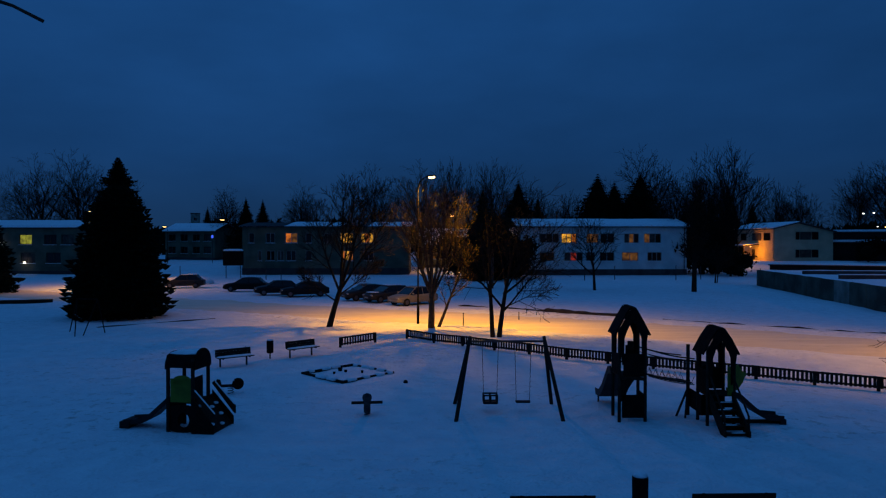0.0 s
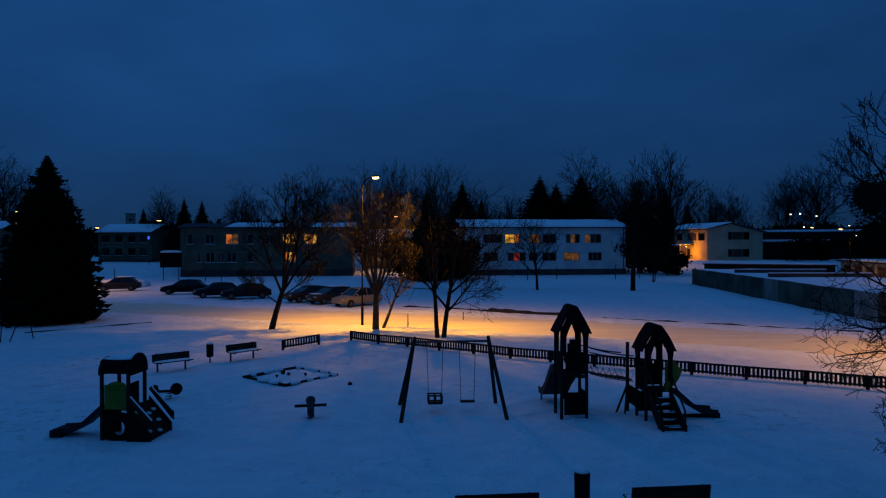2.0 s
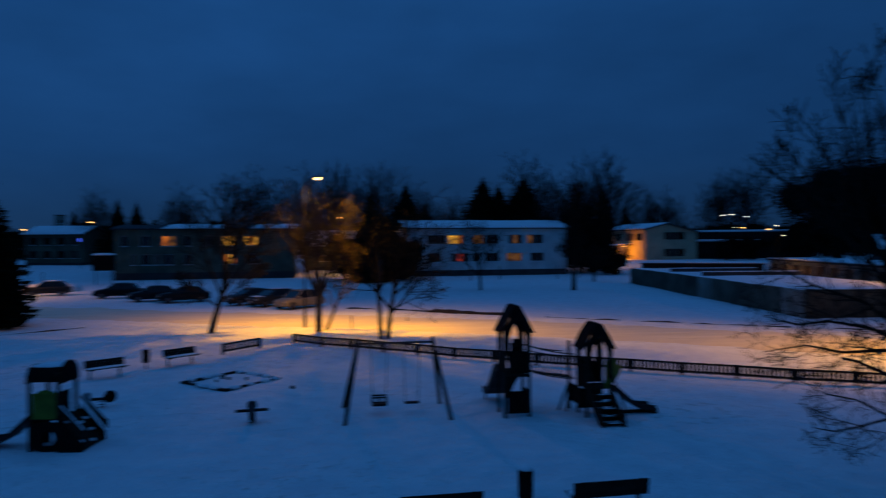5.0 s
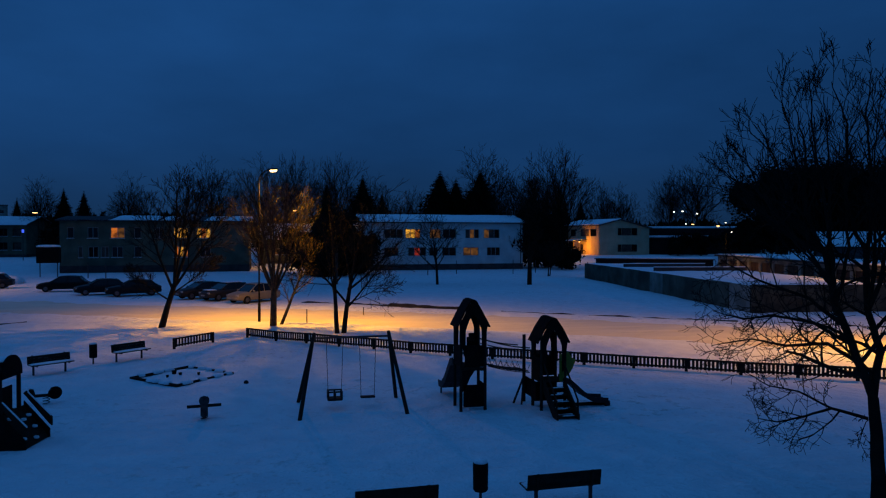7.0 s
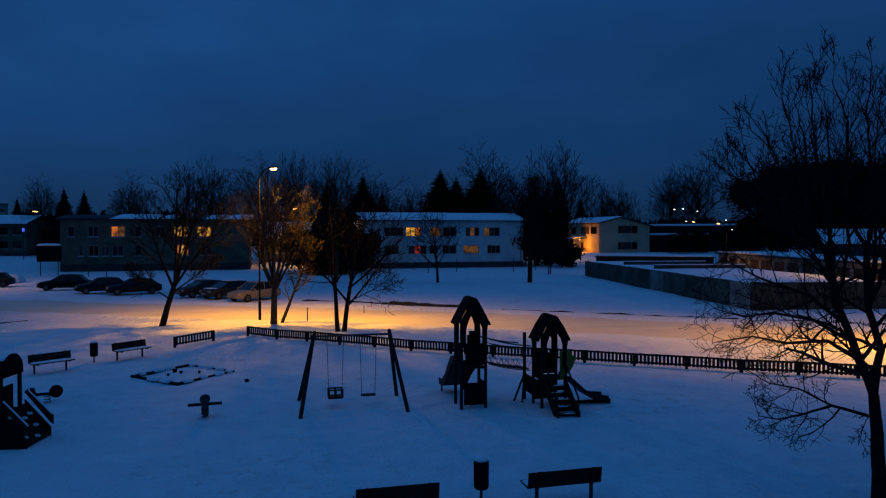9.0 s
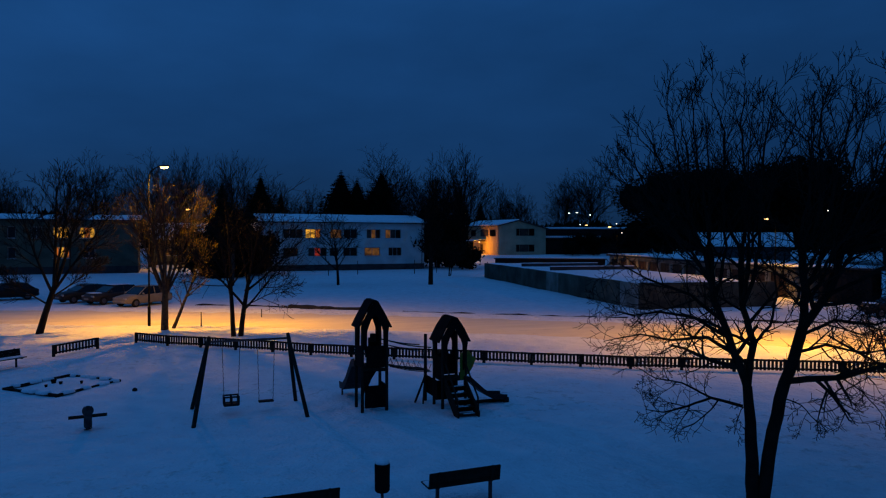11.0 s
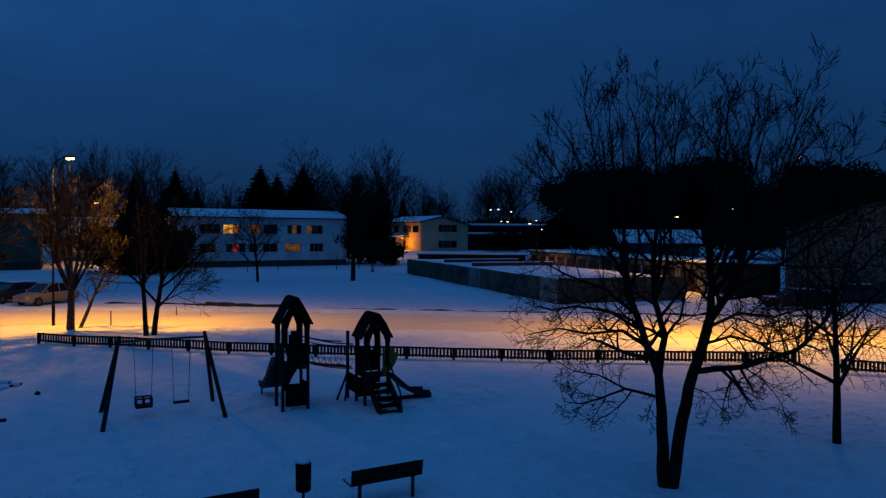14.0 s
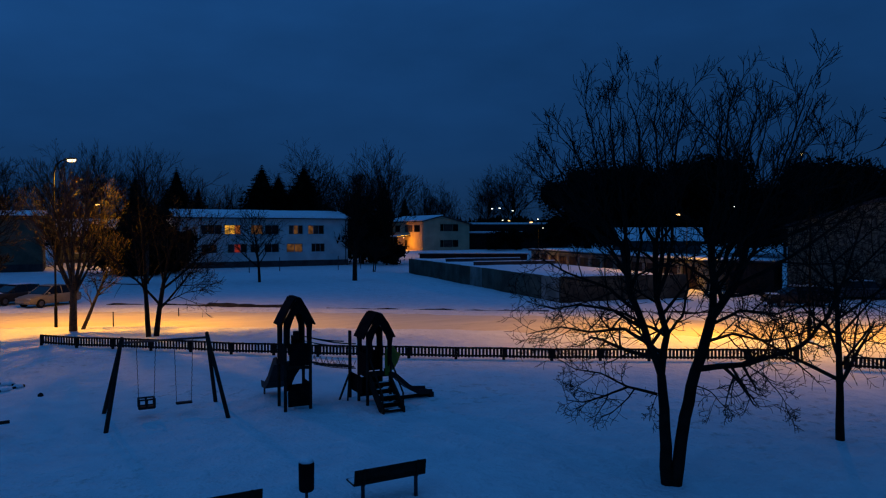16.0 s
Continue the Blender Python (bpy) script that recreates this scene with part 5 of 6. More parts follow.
nb = thing("notice_board", pose(-28.9, 95.5, ground_z(-28.9, 95.5)), "dark board shelter on two legs with snow on top", "notice board")
part("board", Shape().box((0, 0, 2.75), (2.6, 0.9, 2.0)), PANEL, nb)
part("board_snow", snow_lump(Shape(), (0, 0, 3.75), 2.6, 1.2, 0.28), SNOW_CAP, nb, "thick snow on top", True)
for x in (-1.0, 1.0):
    part("leg", Shape().rod((x, 0, -0.05), (x, 0, 1.8), 0.06), STEEL, nb)

cf = thing("jungle_gym", pose(-19.9, 38.6, ground_z(-19.9, 38.6)), "thin steel A-frame climbing bars beside the spruce", "jungle gym")
for a, b in (((-1.3, 0.7, 0), (-0.7, 0.4, 1.9)), ((0.0, -1.2, 0), (-0.7, 0.4, 1.9)), ((0.3, -0.9, 0), (0.55, 0.2, 1.9)), ((0.9, 0.3, 0), (0.55, 0.2, 1.9)), ((-0.7, 0.4, 1.9), (0.55, 0.2, 1.9))):
    part("bar", Shape().rod(a, b, 0.03), POLE, cf)

bm_ = thing("timber_beam", pose(-35.5, 56.9, ground_z(-35.5, 56.9), 0, 0, 17), "long dark timber beam lying in snow", "beam")
part("beam_log", Shape().box((0, 0, 0.15), (6.0, 0.28, 0.32), None, 0.03), WOOD, bm_)
part("beam_end", Shape().box((3.02, 0, 0.15), (0.06, 0.30, 0.34), None, 0.02), POST, bm_)
hp_ = tagged(new("snow_pile", snow_lump(Shape(), (-30.5, 83.0, -0.05), 5.5, 3.0, 0.95).mesh("snow_pile", SNOW_CAP, True)), "heap of cleared snow beside the parked cars", "snow pile")


# ---- trees ----
def grow(shapes, rng, p, d, length, r, lvl, top, kids, up, wig, spread=(28, 58), thin=0.42, minr=0.004, reach=1.0):
    """One limb: an arc with a bend of its own that turns towards the light, then its side branches."""
    n = 2 if lvl >= 3 and length < 0.9 else max(3, min(8, int(3 + length * 1.6)))
    pts = [Vector(p)]
    d = Vector(d).normalized()
    bend = Vector((rng.gauss(0, wig), rng.gauss(0, wig), rng.gauss(0, wig))) * (1.8 / n)
    for i in range(n):
        d = (d + bend + Vector((rng.gauss(0, wig), rng.gauss(0, wig), rng.gauss(0, wig))) * 0.55 + Vector((0, 0, up * 4.0 / n))).normalized()
        pts.append(pts[-1] + d * (length / n))
    radii = [max(minr, r * (1 - (1 - thin) * i / n)) for i in range(n + 1)]
    shapes[0 if lvl == 0 else 1].path(pts, radii, (8, 6, 4, 3, 3, 3, 3)[lvl], False)
    if lvl < top:
        spawn(shapes, rng, pts, radii, length * reach, lvl, top, kids, up, wig, spread, minr)


def spawn(shapes, rng, pts, radii, length, lvl, top, kids, up, wig, spread, minr, start=0.28):
    """Side branches, turned round the limb by the golden angle, wider and longer low down."""
    k = kids[lvl]
    n = len(pts) - 1
    phase = rng.uniform(0, 2 * math.pi)
    for j in range(k):
        q = start + (1 - start) * (j + rng.random()) / k
        i = min(n - 1, int(q * n))
        pos = pts[i].lerp(pts[i + 1], q * n - i)
        base = (pts[i + 1] - pts[i]).normalized()
        ax = base.orthogonal().normalized()
        ax.rotate(Matrix.Rotation(phase + 2.4 * j + rng.gauss(0, 0.35), 3, base))
        cd = base.copy()
        cd.rotate(Matrix.Rotation(radians(spread[0] + (spread[1] - spread[0]) * (0.65 * (1 - q) + 0.35 * rng.random())), 3, ax))
        rr = radii[i] * rng.uniform(0.45, 0.66)
        grow(shapes, rng, pos, cd, length * rng.uniform(0.42, 0.76) * (1.16 - 0.55 * q), rr, lvl + 1, top, kids, up, wig * 1.12, spread, 0.42, minr)


def bare_tree(x, y, height, stems, seed, label, kids=(9, 6, 5, 4), up=0.06, wig=0.10, r=None, minr=0.006, material=None, group="bare trees", levels=3, spread=(26, 56), reach=1.0, bole=None):
    rng = random.Random(seed)
    z = ground_z(x, y)
    t = thing("bare_tree", pose(x, y, z), label, "tree", group)
    shapes = (Shape(), Shape())
    if bole:
        shapes[0].path([(a, b, c) for a, b, c, _ in bole], [q for _, _, _, q in bole], 9, False)
    for lean, length, start_r, off in stems:
        grow(shapes, rng, (off[0], off[1], off[2] if len(off) > 2 else -0.1), lean, length, start_r, 0, levels, kids, up * 0.6, wig * 0.5, spread, 0.30, minr, reach)
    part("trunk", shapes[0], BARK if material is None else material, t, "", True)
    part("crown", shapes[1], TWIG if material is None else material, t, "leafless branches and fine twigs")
    return t


# two-stemmed tree close by; stems and limbs follow lateral, height pairs
near = thing("bare_tree", pose(10.63, 10.44, ground_z(10.6, 10.4)), "large leafless twin-stemmed tree with spreading branches", "tree", "bare trees")
rng = random.Random(11)
shapes = (Shape(), Shape())
er, ed = Vector((0.70, -0.714, 0)), Vector((0.714, 0.70, 0))
boughs = [
    (((-0.05, -0.1), (-0.14, 1.2), (-0.20, 2.25)), 0.138, 0.090, (0, 0), None, 0),
    (((-0.20, 2.25), (-0.45, 2.95), (-0.80, 3.95), (-0.98, 4.9)), 0.085, 0.055, (0, -0.3), (7, 6, 4), 1.9),
    (((-0.20, 2.25), (-0.09, 3.1), (-0.31, 3.8), (-0.34, 4.9)), 0.075, 0.052, (0, 0.3), (7, 6, 4), 1.9),
    (((0.08, -0.1), (0.26, 1.4), (0.47, 2.35), (0.76, 3.45)), 0.132, 0.10, (0, 0.1), None, 0),
    (((0.76, 3.45), (0.79, 4.15), (0.74, 4.9)), 0.085, 0.055, (0.1, -0.2), (6, 6, 4), 1.9),
    (((0.76, 3.45), (1.19, 4.1), (1.42, 4.9)), 0.085, 0.06, (0.1, 0.3), (6, 6, 4), 1.9),
    (((0.49, 2.42), (1.0, 2.50), (1.43, 2.55), (2.4, 2.95), (2.87, 3.55), (3.2, 4.4), (3.5, 5.6)), 0.068, 0.015, (0, 0.3), (18, 6, 4), 1.5),
    (((-0.28, 1.85), (-0.85, 1.98), (-1.3, 1.78), (-1.75, 1.62), (-2.1, 1.66)), 0.034, 0.008, (0, -0.3), (10, 6, 4), 1.3),
    (((-0.85, 1.98), (-1.4, 2.25), (-1.9, 2.32), (-2.3, 2.55)), 0.022, 0.007, (-0.1, -0.4), (9, 5, 4), 1.1),
    (((-0.40, 2.85), (-0.95, 3.2), (-1.6, 3.12), (-2.2, 3.22), (-2.9, 3.05)), 0.042, 0.008, (0, -0.6), (13, 6, 4), 1.5),
    (((-0.55, 3.2), (-1.2, 3.55), (-1.9, 3.62), (-2.5, 3.5), (-3.1, 3.62)), 0.040, 0.008, (0, 0.5), (13, 6, 4), 1.5),
    (((-0.62, 3.5), (-1.3, 4.0), (-2.2, 4.3), (-3.0, 4.7)), 0.045, 0.010, (0, 0.7), (11, 6, 4), 1.6),
    (((0.60, 2.95), (1.1, 3.2), (1.7, 3.12), (2.3, 3.3)), 0.035, 0.009, (0, -0.7), (11, 6, 4), 1.4),
    (((0.70, 3.3), (1.3, 3.62), (2.0, 3.55), (2.6, 3.75), (3.0, 3.7)), 0.035, 0.009, (0, 0.8), (12, 6, 4), 1.5),
    (((-0.09, 3.1), (0.18, 3.5), (0.30, 4.1), (0.22, 4.7)), 0.034, 0.012, (0, -0.6), (8, 6, 4), 1.3),
    (((1.43, 2.55), (1.75, 2.35), (2.05, 2.0), (2.15, 1.7)), 0.014, 0.006, (0, -0.3), (8, 5, 3), 0.9),
    (((0.40, 2.1), (0.75, 2.0), (1.0, 1.75), (1.25, 1.65)), 0.014, 0.006, (0, -0.4), (7, 5, 3), 0.8),
    (((-0.18, 2.0), (-0.35, 1.7), (-0.42, 1.35)), 0.010, 0.006, (0, -0.3), (5, 4, 3), 0.6),
]
# ascending limbs that fan out into a broad dome
fork_points = ((-0.80, 3.95, -0.2), (-0.98, 4.9, -0.3), (-0.34, 4.9, 0.3), (-0.31, 3.8, 0.15), (0.74, 4.9, -0.2), (0.78, 4.15, 0.0), (1.42, 4.9, 0.3), (1.18, 4.1, 0.2), (2.87, 3.55, 0.15))
for i in range(30):
    tip = -2.9 + 6.7 * (i + rng.uniform(-0.4, 0.4)) / 29
    depth = rng.uniform(-2.0, 2.0)
    high = 7.95 - 1.15 * max(0.0, -1.5 - tip) - 1.25 * max(0.0, tip - 2.3) - 0.12 * depth * depth + rng.gauss(0, 0.25)
    fork = min(fork_points, key=lambda q: abs(q[0] * 1.9 + 0.2 - tip) + rng.uniform(0, 0.9))
    lean = rng.uniform(0.45, 0.75)
    bend = (fork[0] + (tip - fork[0]) * lean, fork[1] + (high - fork[1]) * rng.uniform(0.36, 0.52))
    sway = rng.uniform(-0.14, 0.14)
    run = [((1 - k) ** 2 * fork[0] + 2 * k * (1 - k) * bend[0] + k * k * tip + sway * math.sin(k * 2 * math.pi), (1 - k) ** 2 * fork[1] + 2 * k * (1 - k) * bend[1] + k * k * high) for k in (0, 0.15, 0.3, 0.45, 0.6, 0.75, 0.9, 1.0)]
    boughs.append((run, rng.uniform(0.030, 0.046), 0.007, (fork[2], depth), (8, 6, 3), 1.7))
for pts, r0, r1, deep, kids, ln in boughs:
    path = []
    for i, (s, z) in enumerate(pts):
        k = i / (len(pts) - 1)
        path.append(er * s + ed * (deep[0] + (deep[1] - deep[0]) * k) + Vector((0, 0, z)))
    fine = []
    for a, b in zip(path, path[1:]):
        for k in range(3):
            jit = Vector((rng.gauss(0, 0.012), rng.gauss(0, 0.012), 0)) if fine else Vector()
            fine.append(a.lerp(b, k / 3) + jit)
    fine.append(path[-1])
    rad = [r0 + (r1 - r0) * i / (len(fine) - 1) for i in range(len(fine))]
    shapes[0].path(fine, rad, 9, False)
    if kids:
        high_limb = path[-1].z > 6.0
        spawn(shapes, rng, fine, rad, ln, 0, len(kids), kids, 0.075 if high_limb else 0.03, 0.14 if high_limb else 0.19, (20, 46) if high_limb else (34, 72), 0.0052, 0.15)
# Near tree stands black against the lit snow; the shade is in its colour.
part("trunk", shapes[0], UNLIT_TWIG, near, "twin dark trunk and main limbs", True)
part("crown", shapes[1], UNLIT_TWIG, near, "spreading leafless branches and fine twigs")

bare_tree(16.68, 10.76, 5.9, (((0.0, 0.0, 1), 4.6, 0.11, (0, 0)),), 21, "smaller leafless tree with a straight thin trunk", (14, 7, 5, 4), 0.03, 0.09, minr=0.006, levels=4, spread=(40, 75), material=UNLIT_TWIG)

# tree lit by the street lamp, with a leaning second stem
bare_tree(-0.70, 40.9, 9.3, (((-0.34, 0.12, 1), 4.9, 0.085, (0.04, 0, 2.0)), ((-0.16, -0.16, 1), 5.6, 0.10, (0.03, 0, 2.1)), ((0.0, 0.16, 1), 5.9, 0.10, (0.04, 0, 2.2)), ((0.16, -0.10, 1), 5.7, 0.095, (0.05, 0, 2.0)),
                               ((0.34, 0.10, 1), 5.3, 0.09, (0.05, 0, 1.9)), ((0.52, -0.05, 1), 4.6, 0.075, (0.05, 0, 1.8)), ((-0.52, -0.05, 1), 4.0, 0.07, (0.02, 0, 1.9)), ((0.42, 0.1, 0.9), 4.6, 0.10, (0.42, 0.4)), ((0.06, -0.3, 1), 5.0, 0.08, (0.04, 0, 2.1))), 5,
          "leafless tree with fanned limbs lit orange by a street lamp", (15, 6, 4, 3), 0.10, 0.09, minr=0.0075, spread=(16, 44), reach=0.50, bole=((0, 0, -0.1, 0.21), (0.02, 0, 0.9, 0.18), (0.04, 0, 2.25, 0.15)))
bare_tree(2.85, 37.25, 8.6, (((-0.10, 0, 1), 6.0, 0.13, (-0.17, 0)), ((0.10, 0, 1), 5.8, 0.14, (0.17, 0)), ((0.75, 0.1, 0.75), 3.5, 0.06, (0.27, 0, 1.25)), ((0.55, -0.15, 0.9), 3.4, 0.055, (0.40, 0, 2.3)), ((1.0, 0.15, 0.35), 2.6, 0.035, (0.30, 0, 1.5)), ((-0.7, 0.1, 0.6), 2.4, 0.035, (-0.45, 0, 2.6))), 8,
          "leafless pair of slender trunks with wide side limbs", (10, 6, 4, 3), 0.06, 0.11, minr=0.010, spread=(26, 60), material=UNLIT_TWIG)
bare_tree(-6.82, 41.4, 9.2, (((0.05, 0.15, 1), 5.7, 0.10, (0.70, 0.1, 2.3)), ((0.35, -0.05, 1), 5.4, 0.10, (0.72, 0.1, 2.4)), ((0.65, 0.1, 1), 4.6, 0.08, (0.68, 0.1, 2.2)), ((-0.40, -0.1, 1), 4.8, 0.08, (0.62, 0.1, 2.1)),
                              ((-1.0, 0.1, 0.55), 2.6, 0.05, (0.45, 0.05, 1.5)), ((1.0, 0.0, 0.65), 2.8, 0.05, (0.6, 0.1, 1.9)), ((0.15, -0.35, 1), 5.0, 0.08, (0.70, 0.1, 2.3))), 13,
          "leaning leafless tree with a broad dark crown", (13, 6, 5, 4), 0.07, 0.08, minr=0.011, spread=(20, 52), material=UNLIT_TWIG, reach=0.6, bole=((0, 0, -0.1, 0.19), (0.28, 0.05, 1.0, 0.16), (0.72, 0.1, 2.45, 0.13)))
bare_tree(15.84, 72.4, 7.0, (((0.0, 0, 1), 5.6, 0.16, (0, 0)),), 17, "small leafless tree before the white building", (15, 7, 5, 4), 0.07, 0.10, minr=0.017, spread=(30, 64), material=UNLIT_TWIG)
bare_tree(25.66, 70.8, 13.0, (((0.0, 0, 1), 10.5, 0.28, (0, 0)), ((0.06, 0.1, 1), 9.0, 0.16, (0.1, 0.1))), 19, "tall narrow dense leafless tree before the white building", (46, 7, 5, 4), 0.10, 0.08, minr=0.022, material=UNLIT_TWIG, spread=(25, 55), reach=0.24)
bare_tree(33.0, 84.0, 5.0, (((0.0, 0, 1), 3.6, 0.10, (0, 0)), ((0.2, 0, 1), 3.2, 0.08, (0.2, 0))), 23, "low leafless shrub by the path", (9, 6, 5, 4), 0.07, 0.12, minr=0.018, material=UNLIT_TWIG)

# tree beside the camera: only one branch reaches into view
t = thing("bare_tree", pose(-5.4, 3.2, ground_z(-5.4, 3.2)), "leafless tree with one drooping branch reaching out", "tree", "bare trees")
part("trunk", Shape().path([(0, 0, -0.1), (0.05, 0, 3.0), (0.0, 0.05, 6.2), (0.1, 0, 8.6)], [0.17, 0.14, 0.10, 0.04], 9, False), BARK, t, "", True)
part("branch", Shape().path([(0.0, 0.05, 6.0), (0.9, 0.25, 6.55), (2.0, 0.45, 6.72), (2.75, 0.56, 6.58), (3.05, 0.60, 6.49), (3.19, 0.65, 6.42)], [0.05, 0.035, 0.022, 0.013, 0.009, 0.010], 6), BARK, t, "thin dark branch")

# leaning bare sapling beside the roadside spruce
t = thing("leaning_sapling", pose(-38.4, 49.6, ground_z(-38.4, 49.6)), "dark bent sapling leaning over beside the spruce", "sapling", "bare trees")
part("stem", Shape().path([(0.0, 0.0, -0.05), (0.4, 0.1, 1.4), (1.2, 0.35, 2.45), (2.4, 0.8, 2.35), (3.5, 1.4, 1.75), (4.9, 2.2, 1.25)], [0.09, 0.085, 0.08, 0.07, 0.06, 0.04], 7), UNLIT_TWIG, t)
part("twig", Shape().path([(2.4, 0.8, 2.35), (2.9, 1.0, 2.0), (3.3, 1.2, 1.2)], [0.03, 0.02, 0.012], 5), UNLIT_TWIG, t)

# background trees: a few grown once, then repeated
far_kinds = [None, None, None]
FAR = ((-12.0, 126, 15.0, 1), (-26.0, 128, 12.5, 1), (-4.0, 120.0, 15.5, 0), (2.0, 132, 16.5, 2), (8.5, 118.0, 15.5, 2), (14.5, 120, 13.0, 1), (20, 135, 12, 0), (37.5, 128.0, 18.0, 1),
       (43.8, 106.3, 16.8, 2), (40.2, 108.0, 14.5, 0), (38, 113, 13.0, 2), (-75.0, 129.9, 16.5, 0), (-69.7, 132.8, 17.5, 1), (-63, 137, 14.0, 2), (-85, 126, 15, 1), (24, 131, 11.5, 2), (122.0, 189.0, 23.5, 1), (116.0, 195, 21.0, 0),
       (54, 140, 14.5, 1), (82, 170, 15.0, 2), (89, 172, 15.0, 0), (-47, 150, 13, 1))
for x, y, hgt, kind in FAR:
    if far_kinds[kind] is None:
        seed, base_h, kids, spread = ((31, 15.0, (13, 6, 4, 3), (22, 52)), (37, 14.0, (13, 6, 4, 3), (24, 58)), (41, 16.0, (14, 6, 4, 3), (14, 40)))[kind]
        first = bare_tree(0, 0, base_h, (((0.02, 0, 1), base_h * 0.80, 0.30, (0, 0)), ((0.14, 0.1, 1), base_h * 0.66, 0.20, (0.1, 0)), ((-0.16, 0.05, 1), base_h * 0.6, 0.18, (-0.1, 0))), seed,
                          "distant leafless tree dark against the dusk sky", kids, 0.07, 0.09, minr=0.016, material=UNLIT_TWIG, group="distant trees", spread=spread, levels=4)
        first.matrix_basis = pose(x, y, ground_z(x, y), 0, 0, seed) @ Matrix.Scale(hgt / base_h, 4)
        far_kinds[kind] = (first, base_h)
    else:
        first, base_h = far_kinds[kind]
        sc = hgt / base_h
        o = copy_thing(first, pose(x, y, ground_z(x, y), 0, 0, (x * 37 + y * 11) % 360) @ Matrix.Diagonal((sc / first.scale.x, sc / first.scale.x, sc / first.scale.x, 1)))


def spruce(x, y, height, radius, seed, label, whorls=46, group="spruces", skirt=0.4, full=0.76):
    rng = random.Random(seed)
    z = ground_z(x, y)
    t = thing("spruce", pose(x, y, z), label, "spruce", group)
    part("trunk", Shape().path([(0, 0, -0.1), (0, 0, height * 0.5), (0, 0, height * 0.97)], [height * 0.02, height * 0.012, 0.02], 8, False), BARK, t)
    c = Shape()
    for i in range(whorls):
        q = i / whorls
        zz = skirt + (height - skirt) * q ** 0.92
        rad = radius * (1 - q) ** full * rng.uniform(0.86, 1.10) + 0.06
        rad *= 0.42 + 0.58 * min(1.0, (1 - q) / 0.30)
        if q < 0.10:
            rad *= 0.86 + 1.4 * q
        nb = int(10 + rad * 8)
        for j in range(nb):
            a = 2 * math.pi * (j + rng.random()) / nb
            ln = rad * rng.uniform(0.72, 1.12)
            out, side = Vector((math.cos(a), math.sin(a), 0)), Vector((-math.sin(a), math.cos(a), 0))
            droop = rng.uniform(0.18, 0.40) if q < 0.8 else rng.uniform(-0.3, 0.1)
            k = 5
            prev = Vector((0, 0, zz))
            for s in range(k):
                f = (s + 1) / k
                cur = Vector((0, 0, zz)) + out * ln * f + Vector((0, 0, -droop * ln * (f - 0.35 * f * f * f)))
                wdt = (0.15 * ln + 0.14) * (1 - 0.75 * f) * rng.uniform(0.7, 1.3)
                hang = (0.08 + 0.06 * ln) * (1 - 0.5 * f)
                b = (prev + cur) / 2
                c.add([prev, b + side * wdt - Vector((0, 0, hang)) + out * wdt * 0.5, cur, b - side * wdt - Vector((0, 0, hang)) + out * wdt * 0.5, b - Vector((0, 0, hang * 1.9))], [(0, 1, 2), (0, 2, 3), (0, 4, 2)])
                prev = cur
    n = 14
    c.loft([[(radius * 0.72 * (1 - q) ** (full + 0.06) * math.cos(2 * math.pi * k / n), radius * 0.72 * (1 - q) ** (full + 0.06) * math.sin(2 * math.pi * k / n), skirt + (height - skirt) * q * 0.95) for k in range(n)] for q in (0.0, 0.25, 0.5, 0.75, 0.98)])
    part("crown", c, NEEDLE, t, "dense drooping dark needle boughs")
    return t


spruce(-22.0, 47.0, 10.9, 3.45, 3, "large dark spruce with drooping boughs down to the snow", 100, skirt=0.6, full=0.60)
spruce(-46.2, 69.5, 10.0, 3.6, 4, "dark spruce at the roadside", 40)
far_spruce = spruce(-41.0, 144.3, 13.2, 3.4, 6, "distant dark spruce against the dusk sky", 56, "distant spruces")
for x, y, hgt, w in ((-37.8, 145.5, 12.8, 1.0), (27.2, 122.0, 16.8, 1.75), (30.0, 121.5, 15.4, 1.6), (34.2, 120.4, 17.0, 1.8), (-55.0, 162, 12.0, 0.9), (60.5, 150.0, 12.0, 0.9), (63.3, 151, 13.0, 0.9), (12.5, 115.0, 15.5, 1.3), (78.0, 175, 14, 1.0), (17.5, 128.0, 13.0, 1.0), (5.2, 90.2, 12.3, 1.0)):
    copy_thing(far_spruce, pose(x, y, ground_z(x, y), 0, 0, (x * 31) % 360) @ Matrix.Diagonal((w * hgt / 13.2 / far_spruce.scale.x, w * hgt / 13.2, hgt / 13.2, 1)))


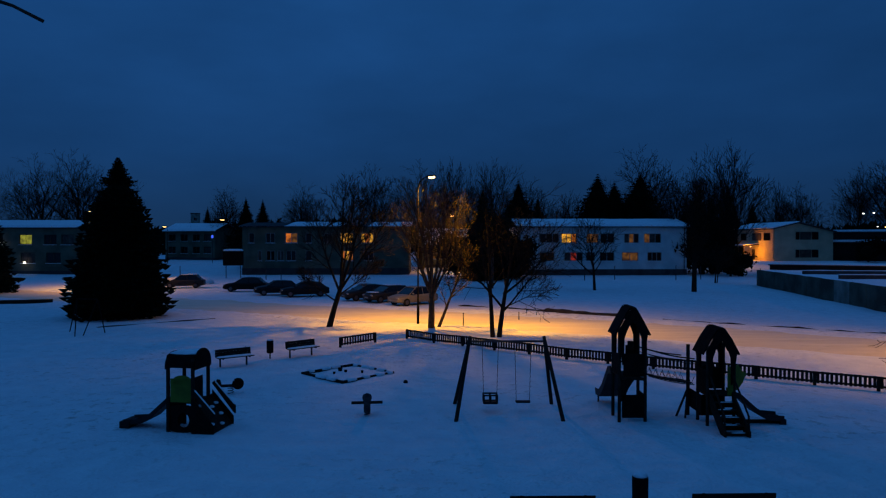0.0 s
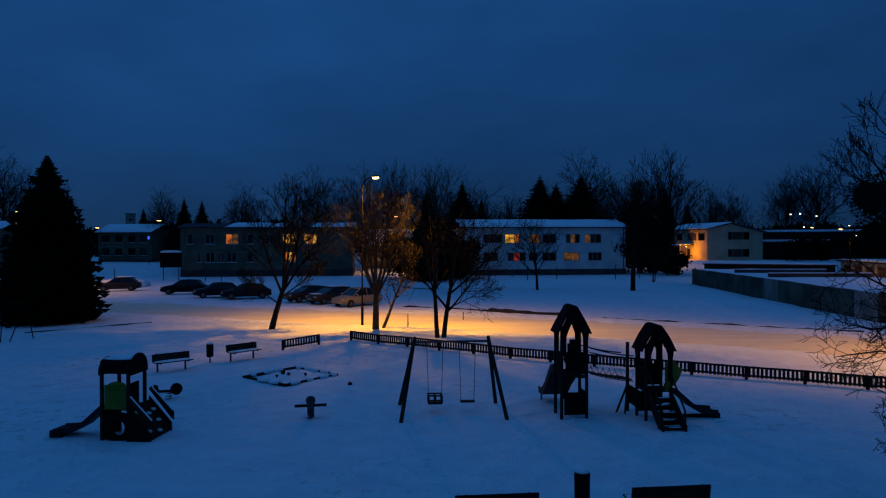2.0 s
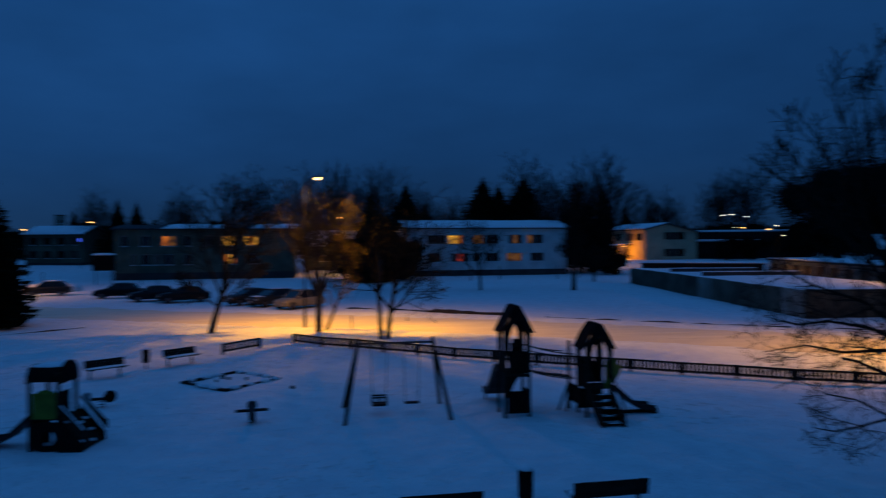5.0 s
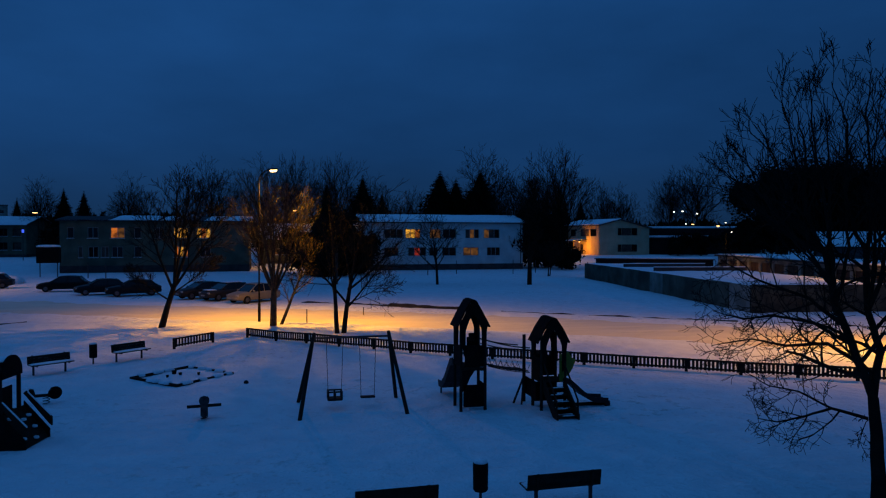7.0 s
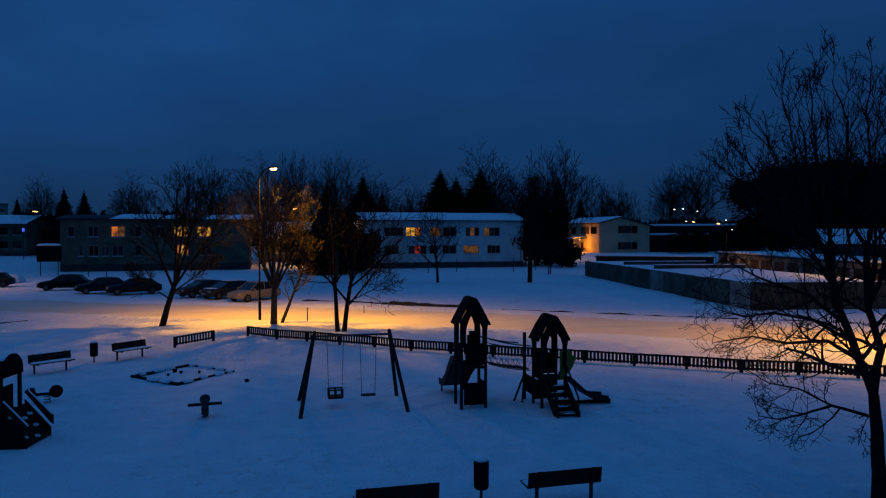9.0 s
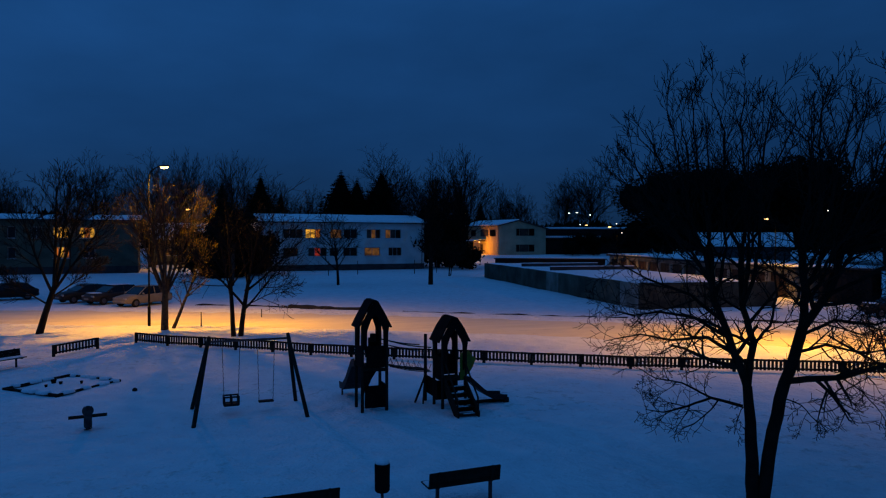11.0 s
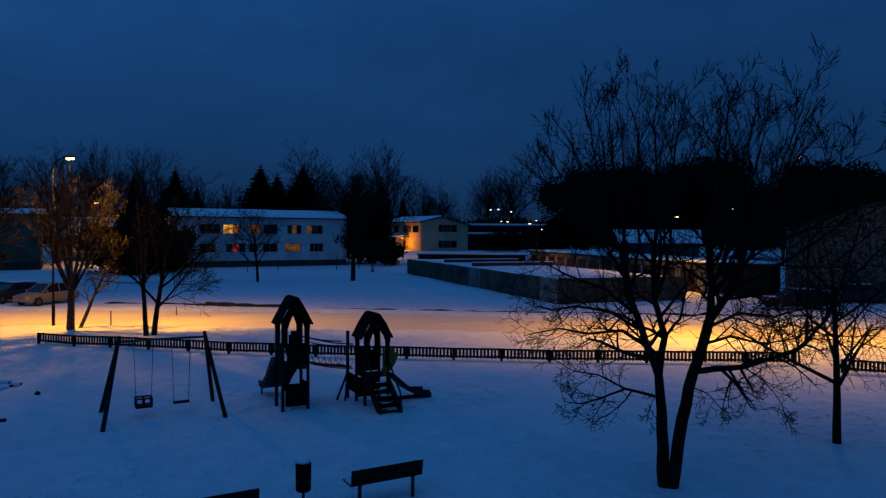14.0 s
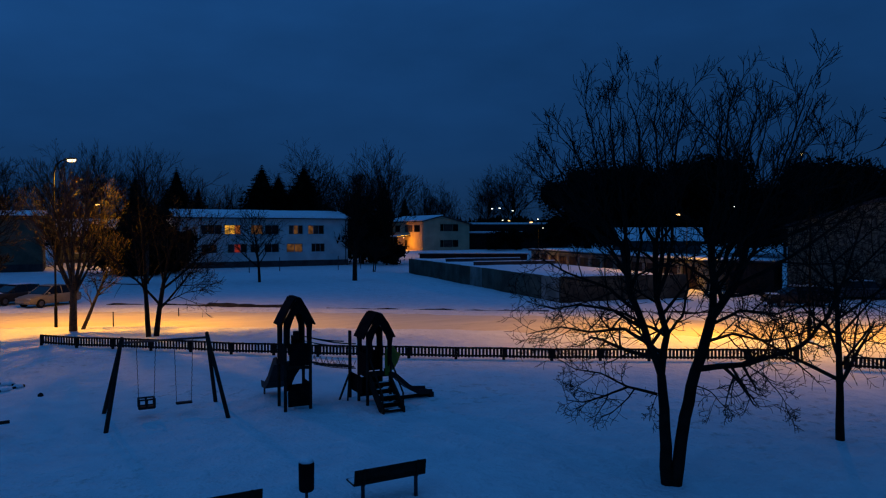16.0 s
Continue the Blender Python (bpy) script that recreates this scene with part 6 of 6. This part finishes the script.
def leafy_tree(x, y, height, width, seed, label, group="dense trees", n=2600, size=0.75, low=0.18):
    rng = random.Random(seed)
    t = thing("dense_tree", pose(x, y, ground_z(x, y)), label, "tree", group)
    part("trunk", Shape().path([(0, 0, -0.1), (0.1, 0, height * 0.4), (0, 0.1, height * 0.8)], [0.25, 0.2, 0.06], 8, False), BARK, t)
    blobs = [(rng.gauss(0, width * 0.24), rng.gauss(0, width * 0.24), height * rng.uniform(low + 0.12, 0.86), width * rng.uniform(0.20, 0.34)) for _ in range(11)]
    c = Shape()
    for bx, by, bz, br in blobs:
        core = [[(bx + 0.60 * br * math.sin(b) * math.cos(a), by + 0.60 * br * math.sin(b) * math.sin(a), max(height * low * 0.5, bz - 0.60 * br * math.cos(b))) for a in [2 * math.pi * k / 9 for k in range(9)]] for b in (0.2, 0.75, 1.3, 1.85, 2.4, 2.94)]
        c.loft(core)
    for i in range(n):
        bx, by, bz, br = blobs[i % len(blobs)]
        d = Vector((rng.gauss(0, 1), rng.gauss(0, 1), rng.gauss(0, 1))).normalized() * br * rng.uniform(0.5, 1.0 + 0.12 * rng.random())
        p = Vector((bx, by, bz)) + d
        if p.z < height * low * 0.5:
            continue
        u = Vector((rng.gauss(0, 1), rng.gauss(0, 1), rng.gauss(0, 1))).normalized()
        v = u.orthogonal().normalized()
        s = size * rng.uniform(0.5, 1.1)
        c.add([p + u * s, p - u * s * 0.6 + v * s * 0.55, p - u * s * 0.5 - v * s * 0.6], [(0, 1, 2)])
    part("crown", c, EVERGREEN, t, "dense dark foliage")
    return t


woods = leafy_tree(84.0, 105.5, 13.5, 12, 51, "dense dark tree in the belt behind the yard", "dark tree belt", 9000, 0.42)
for x, y, hgt in ((88.5, 101.5, 16.5), (95, 98, 17), (98.5, 91.5, 17.2), (104, 86.5, 17), (108, 80, 16.4), (111, 72, 15.6), (113.5, 64, 15), (116, 56, 14.5), (118, 47, 14.5)):
    sc = 0.95 * hgt / 13.5
    copy_thing(woods, pose(x, y, ground_z(x, y), 0, 0, (x * 53 + y * 7) % 360) @ Matrix.Diagonal((sc, sc, sc, 1)))
copy_thing(woods, pose(59.4, 37.4, 0, 0, 0, 40) @ Matrix.Diagonal((0.40, 0.40, 0.76, 1)))
leafy_tree(5.2, 74.8, 8.3, 4.6, 67, "dense dark evergreen on a bare trunk behind the trees", "dark shrubs", 3000, 0.22, 0.34)
hedge = leafy_tree(3.0, 93.0, 7.0, 7.0, 61, "dark evergreen shrub behind the trees", "dark shrubs", 1300, 0.42, 0.05)
for x, y, hgt in ((7.5, 94.5, 8.2), (10.0, 97.0, 6.2), (41.5, 100, 5.2), (42.5, 107, 4.2), (36.5, 108.0, 5.0), (47.0, 114, 2.8), (-62, 128, 8), (-52, 150, 7.5), (-44.5, 150, 6.5), (-33, 122, 8), (-27, 124, 9), (-40, 140, 5), (20, 124, 9), (29, 128, 9), (79.5, 129.5, 5.0), (83.5, 127.5, 5.6), (87.5, 124.0, 5.2), (91.0, 121.0, 5.6), (94.5, 118.5, 5.6), (-14, 122, 8.5), (-20, 124, 8.0)):
    sc = hgt / 7.0
    copy_thing(hedge, pose(x, y, ground_z(x, y), 0, 0, (x * 71 + y * 13) % 360) @ Matrix.Diagonal((sc, sc, sc, 1)))

for x, y, hgt, w in ((40.4, 107.5, 11.2, 0.95), (37.6, 109.0, 9.8, 0.9)):
    copy_thing(hedge, pose(x, y, ground_z(x, y), 0, 0, (x * 71 + y * 13) % 360) @ Matrix.Diagonal((w, w, hgt / 7.0, 1)))

# far belt of woods closing the horizon
rng = random.Random(77)
belt = Shape()
for i in range(26000):
    a = radians(rng.uniform(-75, 100))
    d = rng.uniform(205, 260)
    x, y = d * math.sin(a), d * math.cos(a)
    top = 8.5 + 4.0 * noise.noise((a * 9, 2.0, 1.0)) + 2.5 * noise.noise((a * 40, 5.0, 1.0))
    p = Vector((x, y, 1.2 + top * rng.random() ** 0.7))
    u = Vector((rng.gauss(0, 0.5), rng.gauss(0, 0.5), 1)).normalized()
    v = Vector((math.cos(a), -math.sin(a), 0))
    s = rng.uniform(0.5, 1.3)
    belt.add([p + u * s * 1.6, p - u * s + v * s * 0.7, p - u * s - v * s * 0.7], [(0, 1, 2)])
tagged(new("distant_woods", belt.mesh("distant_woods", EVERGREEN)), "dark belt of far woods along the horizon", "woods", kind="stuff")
